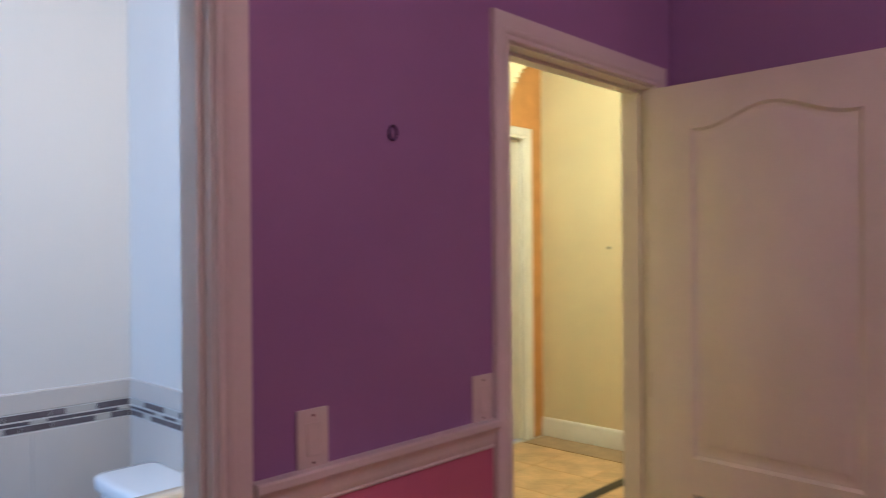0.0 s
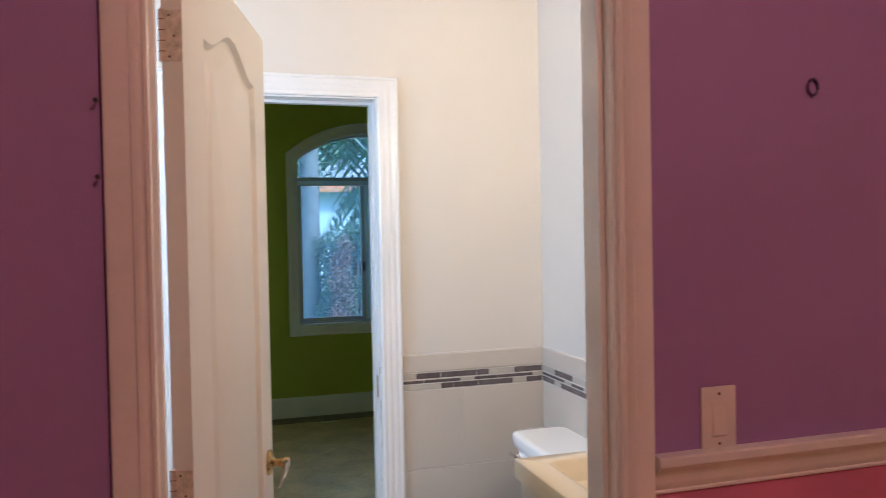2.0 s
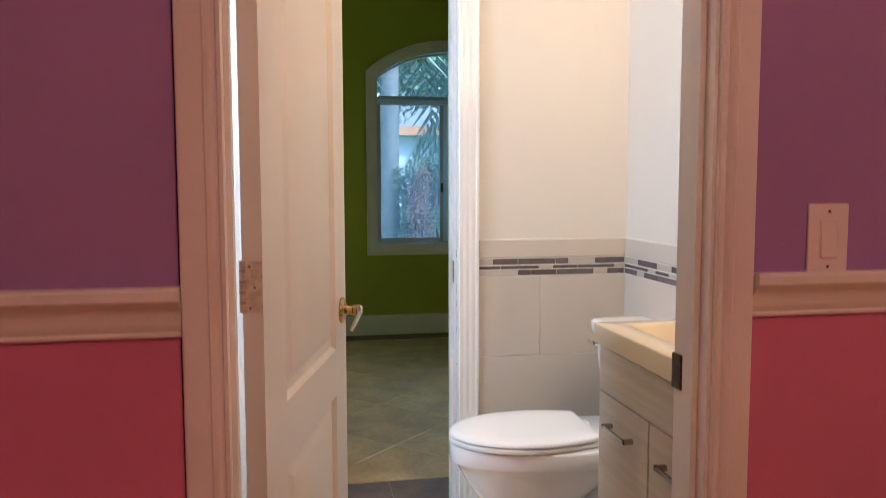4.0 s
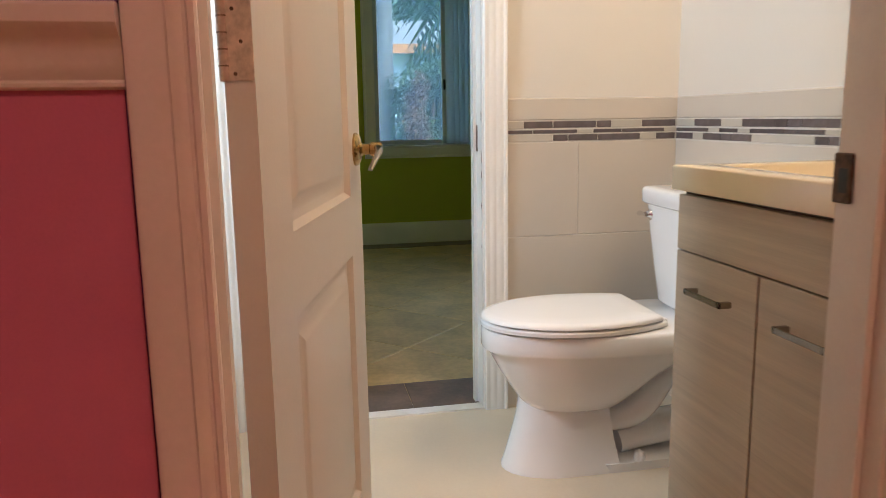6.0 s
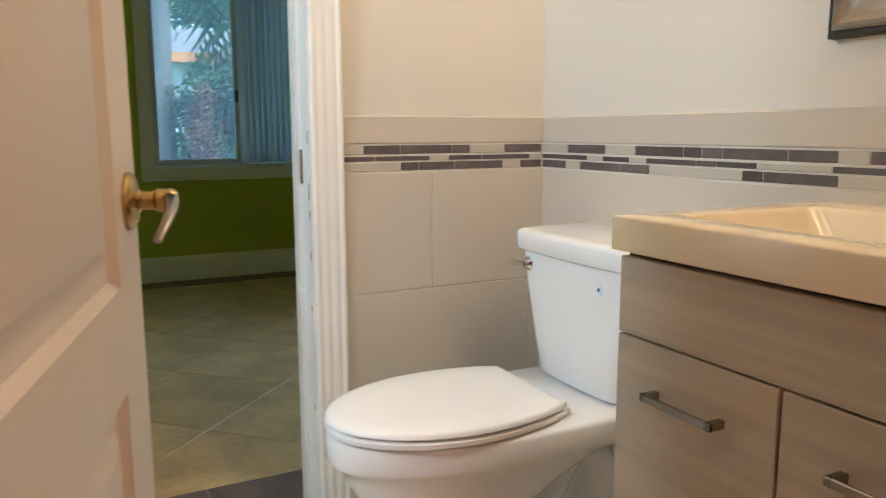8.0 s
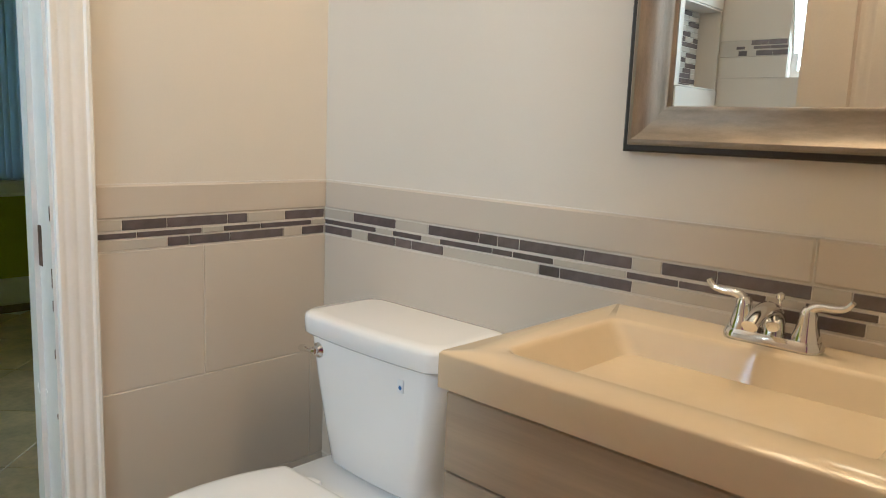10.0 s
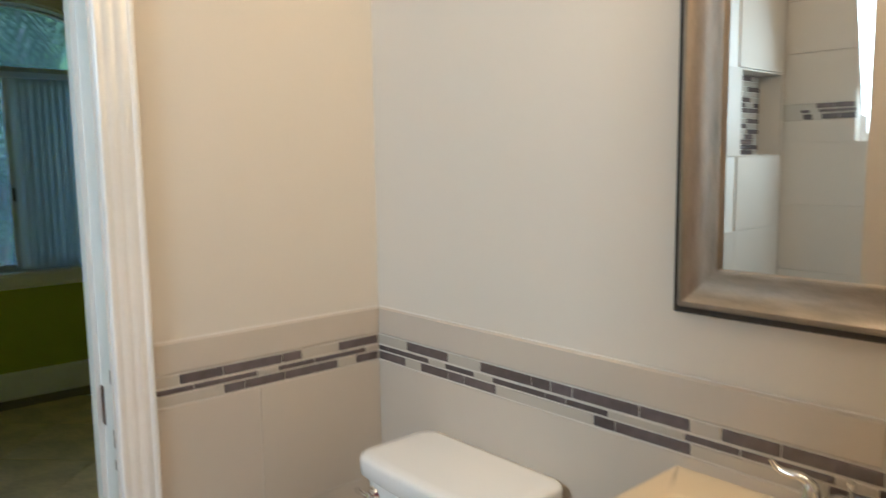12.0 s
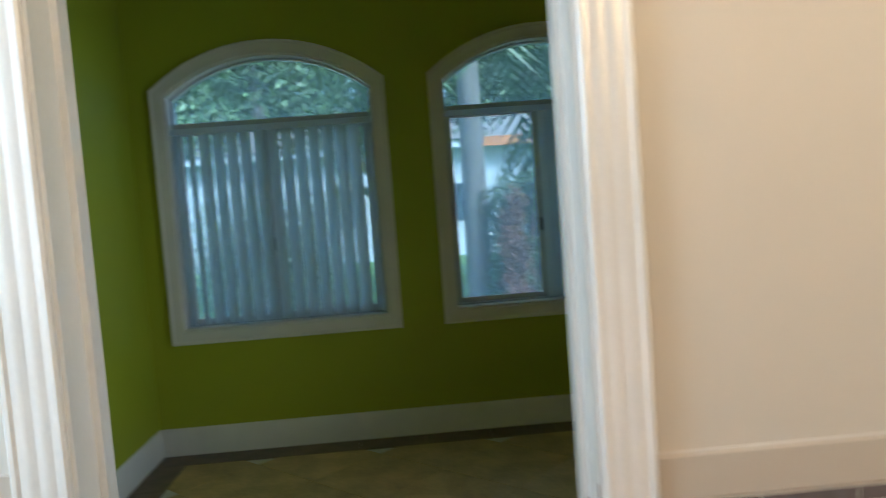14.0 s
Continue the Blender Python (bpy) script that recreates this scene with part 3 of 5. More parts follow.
_t3 = tagged(part("trim_door_3", moulding(path, [(w - 0.012, h + 0.001) for w, h in CASING], on_x(-3.56)), TRIM, soft=30), "white casing around the hall door", "door casing", kind="structure")
part("lining", moulding(path, [(-0.013, 0.001), (-0.013, -0.118), (0.0, -0.118), (0.0, 0.001)], on_x(-3.56)), TRIM, _t3)
# arched wall in front of the orange wall
bm = bmesh.new()
arch = [(5.05 - 0.75 * math.cos(math.pi * i / 40), 2.45 + 0.62 * math.sin(math.pi * i / 40)) for i in range(21)]
box(bm, (-3.40, 3.70, 2.45), (-3.31, 4.30, CZ))
for (ya, za), (yb, zb) in zip(arch, arch[1:]):
    box(bm, (-3.40, ya, min(za, zb)), (-3.31, yb, CZ))
tagged(part("wall_hall_arch", bm, YELLOW), "cream arched wall above the hall passage", "arch", kind="structure")

# ---------------------------------------------------------------- green-room windows


def arch_path(y0, y1, z0, spring, rise, grow=0.0, n=18):
    """The outline of an arched opening, from the lower right corner round to the lower left, closed along the sill."""
    y0, y1, z0, rise = y0 - grow, y1 + grow, z0 - grow, rise + grow * 0.55
    half, mid = (y1 - y0) / 2, (y0 + y1) / 2
    radius = (half * half + rise * rise) / (2 * rise)
    span = math.asin(min(1, half / radius))
    pts = [(y1, z0), (y1, spring)]
    for i in range(1, n):
        a = span * (1 - 2 * i / n)
        pts.append((mid + radius * math.sin(a), spring + rise - radius * (1 - math.cos(a))))
    return pts + [(y0, spring), (y0, z0)]


SILL, SPRING, RISE, TRANSOM = 0.758, 2.175, 0.222, 2.008
W1, W2 = (-0.998, 0.245), (0.662, 1.905)
bm = bmesh.new()
# one sheet with two arched holes, drawn out to the wall's thickness
loops = [[(-1.33, 0), (2.3, 0), (2.3, GZ), (-1.33, GZ)], arch_path(*W1, SILL, SPRING, RISE), arch_path(*W2, SILL, SPRING, RISE)]
edges = []
for pts in loops:
    vs = [bm.verts.new((WIN, y, z)) for y, z in pts]
    edges += [bm.edges.new((p, q)) for p, q in zip(vs, vs[1:] + vs[:1])]
bmesh.ops.triangle_fill(bm, use_beauty=True, use_dissolve=False, edges=edges)
grown = bmesh.ops.extrude_face_region(bm, geom=list(bm.faces))["geom"]
bmesh.ops.translate(bm, vec=(-0.16, 0, 0), verts=[v for v in grown if isinstance(v, bmesh.types.BMVert)])
wall("wall_green_west", bm, GREEN, "lime green painted wall with two arched windows")

WCASE = [(0, 0), (0, 0.016), (0.008, 0.020), (0.056, 0.020), (0.066, 0.026), (0.078, 0.026), (0.078, 0)]


def arched_window(name, span, label):
    a, b = span
    ob = thing(name, (WIN, (a + b) / 2, SILL), label, "window", kind="structure")
    mid = (a + b) / 2
    place = lambda x: (lambda u, z, h: (x + h, u - mid, z - SILL))
    outline = arch_path(a, b, SILL, SPRING, RISE)
    part("casing", moulding(outline, [(-w, h) for w, h in WCASE], place(0.0), True), TRIM, ob, "white painted arched casing", 30)
    part("jamb_lining", moulding(outline, [(0, 0.0), (0, -0.150), (0.012, -0.150), (0.012, 0.0)], place(0.0), True), TRIM, ob, soft=30)
    part("window_frame", moulding(outline, [(0.012, -0.150), (0.012, -0.085), (0.024, -0.085), (0.024, -0.150)], place(0.0), True), ALU, ob, "pale aluminium frame", 30)
    part("transom_bar", boxed((-0.150, a - mid + 0.03, TRANSOM - SILL - 0.030), (-0.075, b - mid - 0.03, TRANSOM - SILL + 0.012), 0.004, 1), ALU, ob)
    bm = bmesh.new()
    pts = [(y, z) for y, z in arch_path(a, b, SILL, SPRING, RISE, -0.02) if z >= SPRING - 1e-6]
    pts = [(b - 0.02, TRANSOM)] + pts + [(a + 0.02, TRANSOM)]
    loft(bm, [[(x, y - mid, z - SILL) for y, z in pts] for x in (-0.122, -0.118)])
    g = part("pane", bm, GLASS, ob, "arched upper pane with a painted haze in the glass")
    g.visible_shadow = False
    for nm, y0, y1, x in (("fixed_sash", a + 0.024, mid + 0.02, -0.128), ("sliding_sash", mid - 0.06, b - 0.024, -0.104)):
        z0, z1 = 0.026, TRANSOM - SILL - 0.030
        sw_ = 0.030 if nm == "fixed_sash" else 0.042
        path = [(y0 - mid, z0), (y1 - mid, z0), (y1 - mid, z1), (y0 - mid, z1)]
        s = part(nm, moulding(path, [(0, -0.012), (0, 0.012), (sw_, 0.012), (sw_, -0.012)], lambda u, z, h, x=x: (x + h, u, z), True), ALU, ob, soft=30)
        p = part("pane", boxed((x - 0.002, y0 - mid + 0.035, z0 + 0.035), (x + 0.002, y1 - mid - 0.035, z1 - 0.035)), GLASS, s)
        p.visible_shadow = False
        if nm == "sliding_sash":
            part("latch", boxed((x + 0.012, y0 - mid + 0.008, 0.45), (x + 0.026, y0 - mid + 0.026, 0.53), 0.003), BLACK, s, "black sash latch")
    # added sheet that veils the view through the fixed pane
    sc = part("insect_screen", boxed((-0.1465, a - mid + 0.03, 0.03), (-0.1460, mid - 0.01 - mid, TRANSOM - SILL - 0.034)), HAZE_SCREEN, ob, "thin grey screen sheet added to haze the fixed pane")
    sc.visible_shadow = False
    part("window_sill", boxed((-0.16, a - mid, -0.001), (0.004, b - mid, 0.016), 0.003), TRIM, ob)
    return ob


w1 = arched_window("window_1", W1, "arched white-cased window with closed vertical blinds")
w2 = arched_window("window_2", W2, "arched white-cased sliding window, half its blind drawn back")


def slat_mesh():
    bm = bmesh.new()
    ring = [(0.044 * (2 * i / 6 - 1), 0.015 * (1 - (2 * i / 6 - 1) ** 2)) for i in range(7)]
    ring += [(x, y + 0.0012) for x, y in ring[::-1]]
    loft(bm, [[(x, y, z) for x, y in ring] for z in (0.0, -1.16)])
    return mesh_of("slat", bm, BLIND)


def blind(name, span, ys, turns, label):
    ob = thing(name, (WIN - 0.035, (span[0] + span[1]) / 2, TRANSOM - 0.03), label, "blind", "window blinds")
    mid = (span[0] + span[1]) / 2
    part("headrail", boxed((-0.022, span[0] - mid + 0.016, -0.03), (0.022, span[1] - mid - 0.016, 0.006), 0.003), BLIND, ob)
    me = slat_mesh()
    for y, a in zip(ys, turns):
        s = new("slat", me)
        s.parent = ob
        s.matrix_basis = pose(0, y - mid, -0.03, 0, 0, a)
        smooth(s)
    return ob


rnd = random.Random(7)
blind("vertical_blind", W1, [W1[0] + 0.046 + 0.0820 * i for i in range(15)], [63 + rnd.uniform(-5, 5) - (22 if i in (0, 1, 14) else 0) for i in range(15)], "grey vertical blind drawn across the arched window")
blind("vertical_blind", W2, [W2[1] - 0.04 - 0.042 * i for i in range(15)], [38 + rnd.uniform(-8, 8) for _ in range(15)], "grey vertical blind gathered at one side of the window")

# ---------------------------------------------------------------- bathroom fixtures
def rect_ring(x0, x1, y0, y1, z, r, n=8):
    pts = []
    for cx, cy, a0 in ((x1 - r, y1 - r, 0), (x0 + r, y1 - r, 90), (x0 + r, y0 + r, 180), (x1 - r, y0 + r, 270)):
        for i in range(n + 1):
            a = radians(a0 + 90 * i / n)
            pts.append((cx + r * math.cos(a), cy + r * math.sin(a), z))
    return pts


TX = -2.384                                   # the toilet's middle line
toilet = thing("toilet", (TX, BY, 0), "white two-piece porcelain toilet with the lid closed", "toilet")
# local: y runs from the wall (0) to the front (negative)


def oval(hw, y_back, y_front, z, n=40, power=2.3, flat_back=0.0, taper=0.0):
    """An egg-shaped ring: hw half width, squarer at the back."""
    mid = y_back + (y_front - y_back) * 0.42
    pts = []
    for i in range(n):
        a = 2 * math.pi * i / n
        c, s = math.cos(a), math.sin(a)
        e = 2 / (power + (flat_back if s > 0 else 0))
        x = hw * math.copysign(abs(c) ** e, c)
        y = mid + (y_back - mid if s > 0 else mid - y_front) * math.copysign(abs(s) ** e, s)
        if y > mid:
            x *= 1 - taper * (y - mid) / (y_back - mid)
        pts.append((x, y, z))
    return pts


bm = bmesh.new()
loft(bm, [oval(w, yb, yf, z, 56, flat_back=fb) for w, yb, yf, z, fb in (
    (0.030, -0.42, -0.56, 0.168, 0), (0.075, -0.38, -0.615, 0.172, 0), (0.100, -0.36, -0.648, 0.188, 0), (0.122, -0.33, -0.668, 0.215, 0), (0.141, -0.30, -0.690, 0.250, 0.5),
    (0.157, -0.26, -0.716, 0.290, 1), (0.169, -0.20, -0.737, 0.330, 2), (0.175, -0.14, -0.751, 0.352, 3), (0.184, -0.07, -0.764, 0.360, 4), (0.186, -0.06, -0.766, 0.367, 4),
    (0.186, -0.06, -0.766, 0.408, 4), (0.182, -0.06, -0.762, 0.415, 4), (0.174, -0.065, -0.752, 0.418, 4))])
part("bowl", bm, PORCELAIN, toilet, soft=40)


def column(hw_, yb, yf, z, n=14):
    """A D-shaped ring: round in front, squared behind."""
    pts = [(hw_, yb, z)]
    depth = min(0.17, (yb - yf) * 0.6)
    for k in range(n + 1):
        a = math.pi * k / n
        pts.append((hw_ * math.cos(a), yf + depth - depth * math.sin(a), z))
    return pts + [(-hw_, yb, z)]


bm = bmesh.new()
loft(bm, [column(w, yb, yf, z) for w, yb, yf, z in ((0.108, -0.395, -0.712, 0.0), (0.108, -0.395, -0.712, 0.010), (0.104, -0.398, -0.706, 0.022), (0.095, -0.412, -0.686, 0.09), (0.088, -0.422, -0.670, 0.15), (0.086, -0.428, -0.662, 0.20), (0.085, -0.430, -0.660, 0.24))])
part("pedestal", bm, PORCELAIN, toilet, soft=35)
pts = spline([(0, -0.46, 0.13), (0, -0.39, 0.125), (0, -0.32, 0.150), (0, -0.25, 0.225), (0, -0.19, 0.285), (0, -0.13, 0.25), (0, -0.12, 0.15), (0, -0.15, 0.03)], 7)
part("trapway", tube(bmesh.new(), pts, [0.072 - 0.008 * math.sin(i * 0.3) for i in range(len(pts))], 20, 0.62), PORCELAIN, toilet, "moulded trapway behind the bowl", 60)
pts = spline([(0, -0.40, 0.06), (0, -0.30, 0.075), (0, -0.20, 0.085), (0, -0.11, 0.085)], 6)
part("outlet", tube(bmesh.new(), pts, 0.066, 18, 0.7), PORCELAIN, toilet, "", 60)
bm = bmesh.new()
loft(bm, [rect_ring(-0.110, 0.110, -0.45, -0.09, z, r) for z, r in ((0.0, 0.03), (0.018, 0.03), (0.026, 0.026))])
part("foot", bm, PORCELAIN, toilet, soft=40)
bm = bmesh.new()
loft(bm, [rect_ring(-0.10, 0.10, -0.30, -0.05, z, 0.03) for z in (0.33, 0.417)])
part("tank_deck", bm, PORCELAIN, toilet, soft=40)
for sgn in (1, -1):
    cap = lathe(bmesh.new(), [(0.0, 0.0), (0.016, 0.0), (0.017, 0.014), (0.013, 0.030), (0.0, 0.036)], (sgn * 0.094, -0.335, 0.020), "z", 16)
    part("bolt_cap", cap, PLASTIC, toilet, "white plastic bolt cap", 50)


def lid_ring(hw_, y_cut, y_front, z, n=64):
    """An oval cut straight across behind."""
    mid = y_front + 0.275 * (hw_ / 0.182)
    pts = []
    for i in range(n):
        a = 2 * math.pi * i / n
        c, q = math.cos(a), math.sin(a)
        x, y = hw_ * c, mid + (0.300 if q > 0 else mid - y_front) * q
        pts.append((x, min(y, y_cut), z))
    return pts


bm = bmesh.new()
loft(bm, [lid_ring(w, yb, yf, z) for w, yb, yf, z in ((0.176, -0.285, -0.762, 0.4185), (0.182, -0.280, -0.768, 0.422), (0.182, -0.280, -0.768, 0.431), (0.177, -0.285, -0.762, 0.435))])
part("seat", bm, PLASTIC, toilet, "white plastic seat", 50)
bm = bmesh.new()
loft(bm, [lid_ring(w, yb, yf, z) for w, yb, yf, z in ((0.177, -0.300, -0.761, 0.4375), (0.182, -0.296, -0.767, 0.441), (0.181, -0.297, -0.765, 0.448), (0.175, -0.301, -0.758, 0.4520), (0.160, -0.312, -0.738, 0.4550), (0.110, -0.36, -0.670, 0.4570))])
part("lid", bm, PLASTIC, toilet, "closed white plastic lid", 50)
for sgn in (1, -1):
    part("hinge_post", boxed((sgn * 0.075 - 0.02, -0.285, 0.414), (sgn * 0.075 + 0.02, -0.262, 0.433), 0.006), PLASTIC, toilet, soft=40)


def rounded(hx, y0, y1, z, r, n=6, bow=0.012):
    pts = []
    for cx, cy, a0 in ((hx - r, y1 - r, 0), (-hx + r, y1 - r, 90), (-hx + r, y0 + r, 180), (hx - r, y0 + r, 270)):
        for i in range(n + 1):
            a = radians(a0 + 90 * i / n)
            x, y = cx + r * math.cos(a), cy + r * math.sin(a)
            pts.append((x, y, z))
    full = []
    for p, q in zip(pts, pts[1:] + pts[:1]):
        full.append(p)
        if abs(p[0] - q[0]) > r * 1.5:
            full += [tuple(s + (e - s) * k / 8 for s, e in zip(p, q)) for k in range(1, 8)]
    mid_y = (y0 + y1) / 2
    pts = [(x, y - bow * (1 - (x / hx) ** 2) if y < mid_y else y, zz) for x, y, zz in full]
    return pts


bm = bmesh.new()
loft(bm, [rounded(0.150, -0.190, -0.025, 0.418, 0.05), rounded(0.163, -0.202, -0.022, 0.430, 0.05), rounded(0.176, -0.210, -0.020, 0.52, 0.045), rounded(0.198, -0.217, -0.018, 0.64, 0.042), rounded(0.210, -0.221, -0.016, 0.721, 0.04)])
part("tank", bm, PORCELAIN, toilet, soft=50)
bm = bmesh.new()
loft(bm, [rounded(0.215, -0.228, -0.012, 0.720, 0.04), rounded(0.222, -0.234, -0.008, 0.726, 0.042), rounded(0.223, -0.235, -0.008, 0.758, 0.042), rounded(0.2205, -0.233, -0.010, 0.7655, 0.041), rounded(0.213, -0.226, -0.015, 0.7705, 0.038), rounded(0.190, -0.205, -0.03, 0.7720, 0.030)])
part("tank_lid", bm, PORCELAIN, toilet, "white porcelain tank lid", 50)
fl = part("flush_lever", lathe(bmesh.new(), [(0.0, 0.012), (0.017, 0.010), (0.018, 0.0), (0.017, -0.005), (0.011, -0.009), (0.010, -0.018), (0.0, -0.020)], (-0.156, -0.222, 0.688), "y", 16), CHROME, toilet, "chrome flush lever", 50)
pts = spline([(-0.152, -0.240, 0.688), (-0.170, -0.244, 0.689), (-0.190, -0.243, 0.688), (-0.208, -0.238, 0.685)], 4)
part("arm", tube(bmesh.new(), pts, [0.007, 0.007, 0.0065, 0.006, 0.006, 0.0065, 0.007, 0.0075, 0.008, 0.0085, 0.008, 0.007, 0.004], 12), CHROME, fl, soft=60)
st = part("sticker", boxed((0.104, -0.2285, 0.662), (0.122, -0.2262, 0.690), 0.001, 1), STICKER, toilet, "small white sticker with a blue drop")
part("print", lathe(bmesh.new(), [(0.0, -0.2289), (0.0045, -0.2289), (0.0045, -0.2280), (0, -0.2280)], (0.113, 0, 0.673), "y", 12), BLUE, st)

# the bowl stands a little forward of the tank
for c in toilet.children:
    if c.name.split(".")[0] in ("bowl", "pedestal", "seat", "lid", "hinge_post", "trapway", "foot", "bolt_cap"):
        c.location.y = -0.025

# vanity
VX0, VX1, VF = -1.926, -1.334, 0.856
vanity = thing("vanity_cabinet", ((VX0 + VX1) / 2, VF, 0), "greyed oak bathroom vanity with two doors and nickel pulls", "cabinet")
hw = (VX1 - VX0) / 2
part("body", boxed((-hw, 0.020, 0.085), (hw, BY - VF - 0.012, 0.765), 0.0015, 1), OAK, vanity)
for x0, x1 in ((-hw, -hw + 0.018), (hw - 0.018, hw)):
    part("side_panel", boxed((x0, 0.020, 0.765), (x1, BY - VF - 0.012, 0.827)), OAK, vanity)
# rail and backing sheet carry the shade of the gaps as dark colour
part("front_rail", boxed((-hw + 0.018, 0.020, 0.765), (hw - 0.018, 0.038, 0.827)), GAP_SHADE, vanity)
part("plinth", boxed((-hw + 0.01, 0.06, 0.0), (hw - 0.01, BY - VF - 0.02, 0.085)), OAK, vanity)
part("gap_shade_sheet", boxed((-hw + 0.002, 0.014, 0.09), (hw - 0.002, 0.0202, 0.827)), GAP_SHADE, vanity, "dark sheet that paints the shade in the gaps between the fronts")
part("false_drawer_front", boxed((-hw, -0.002, 0.699), (hw, 0.016, 0.817), 0.0018, 1), OAK, vanity)
for sgn in (-1, 1):
    x0, x1 = (-hw, -0.0022) if sgn < 0 else (0.0022, hw)
    dr = part("door", boxed((x0, -0.002, 0.092), (x1, 0.016, 0.6955), 0.0018, 1), OAK, vanity)
    px = -0.214 if sgn < 0 else 0.082
    pb = bmesh.new()
    box(pb, (px, -0.030, 0.6165), (px + 0.134, -0.024, 0.6285), 0, 0.0015, 1)
    for ex in (px, px + 0.122):
        box(pb, (ex, -0.030, 0.6165), (ex + 0.012, -0.001, 0.6285), 0, 0.0015, 1)
    part("handle", pb, NICKEL, dr, "brushed nickel bar pull")

# moulded basin top
top = thing("bathroom_sink", ((VX0 + VX1) / 2, VF, 0.828), "cream cultured marble sink top with a sloped rectangular basin", "sink")
cw, cf, cb, ch = hw + 0.003, -0.020, BY - VF - 0.002, 0.052


bm = bmesh.new()
bx0, bx1, by0, by1 = -cw + 0.055, cw - 0.055, cf + 0.075, cb - 0.105
loft(bm, [rect_ring(-cw, cw, cf, cb, 0.0, 0.004), rect_ring(-cw, cw, cf, cb, ch - 0.004, 0.004), rect_ring(-cw + 0.003, cw - 0.003, cf + 0.003, cb - 0.001, ch, 0.005),
          rect_ring(bx0 - 0.004, bx1 + 0.004, by0 - 0.004, by1 + 0.004, ch, 0.025), rect_ring(bx0 + 0.001, bx1 - 0.001, by0 + 0.001, by1 - 0.001, ch - 0.002, 0.025), rect_ring(bx0 + 0.005, bx1 - 0.005, by0 + 0.004, by1 - 0.004, ch - 0.008, 0.025),
          rect_ring(bx0 + 0.055, bx1 - 0.055, by0 + 0.03, by1 - 0.02, ch - 0.072, 0.03), rect_ring(bx0 + 0.065, bx1 - 0.065, by0 + 0.038, by1 - 0.027, ch - 0.083, 0.03), rect_ring(bx0 + 0.09, bx1 - 0.09, by0 + 0.06, by1 - 0.05, ch - 0.092, 0.03)], True, (True, True))
part("basin", bm, CULTURED, top, soft=50)
part("drain", lathe(bmesh.new(), [(0, 0.001), (0.021, 0.001), (0.022, 0.003), (0.016, 0.004), (0.0, 0.003)], (0, (by0 + by1) / 2, ch - 0.092), "z", 20), CHROME, top, "chrome drain", 40)

fx, fy, fz = -1.628, BY - 0.060, 0.8805
faucet = thing("faucet", (fx, fy, fz), "chrome centerset bathroom faucet with two lever handles", "faucet")
bm = bmesh.new()
loft(bm, [rect_ring(-0.079, 0.079, -0.027, 0.027, 0.0, 0.026, 6), rect_ring(-0.079, 0.079, -0.027, 0.027, 0.010, 0.026, 6), rect_ring(-0.074, 0.074, -0.022, 0.022, 0.018, 0.021, 6)])
part("base_plate", bm, CHROME, faucet, soft=40)
for sgn in (-1, 1):
    h = part("handle", lathe(bmesh.new(), [(0.0, 0.014), (0.023, 0.014), (0.0225, 0.022), (0.019, 0.032), (0.0155, 0.044), (0.0135, 0.056), (0.0125, 0.064), (0.0085, 0.070), (0.0, 0.072)], (sgn * 0.051, 0, 0), "z", 20), CHROME, faucet, soft=40)
    pts = spline([(sgn * 0.049, 0, 0.052), (sgn * 0.055, 0.0, 0.068), (sgn * 0.068, -0.001, 0.074), (sgn * 0.088, -0.003, 0.075), (sgn * 0.104, -0.004, 0.079), (sgn * 0.113, -0.005, 0.090)], 4)
    n = len(pts)
    part("lever", tube(bmesh.new(), pts, [0.0115 - 0.006 * i / n for i in range(n)], 12, 0.8), CHROME, h, soft=60)
faucet.scale = (0.94, 0.94, 0.94)
pts = spline([(0, 0.004, 0.010), (0, -0.004, 0.045), (0, -0.030, 0.062), (0, -0.070, 0.060), (0, -0.105, 0.046)], 5)
n = len(pts)
part("spout", tube(bmesh.new(), pts, [0.020 - 0.008 * i / n for i in range(n)], 16, 0.8), CHROME, faucet, soft=60)
part("lift_rod", lathe(bmesh.new(), [(0, 0.01), (0.003, 0.012), (0.003, 0.070), (0.007, 0.073), (0.007, 0.080), (0.0, 0.084)], (0, 0.018, 0), "z", 12), CHROME, faucet, "chrome lift rod", 40)

# bathtub under the shower window
tub = thing("bathtub", ((FX + BX) / 2, (SY - 0.24) / 2, 0), "white low bathtub set between the tiled shower walls", "bathtub")
tx, ty = (BX - FX) / 2 - 0.010, (-0.24 - SY) / 2 - 0.010
bm = bmesh.new()
loft(bm, [rect_ring(-tx, tx, -ty, ty + 0.010, z, r) for z, r in ((0.0, 0.012), (0.300, 0.012))] + [
    rect_ring(-tx, tx, -ty, ty + 0.020, 0.312, 0.014), rect_ring(-tx, tx, -ty, ty + 0.020, 0.340, 0.016), rect_ring(-tx + 0.008, tx - 0.008, -ty + 0.006, ty + 0.010, 0.350, 0.018),
    rect_ring(-tx + 0.07, tx - 0.07, -ty + 0.05, ty - 0.055, 0.350, 0.09), rect_ring(-tx + 0.085, tx - 0.085, -ty + 0.062, ty - 0.07, 0.338, 0.09),
    rect_ring(-tx + 0.16, tx - 0.12, -ty + 0.10, ty - 0.11, 0.10, 0.11), rect_ring(-tx + 0.22, tx - 0.16, -ty + 0.14, ty - 0.15, 0.065, 0.10)])
part("shell", bm, PORCELAIN, tub, soft=40)

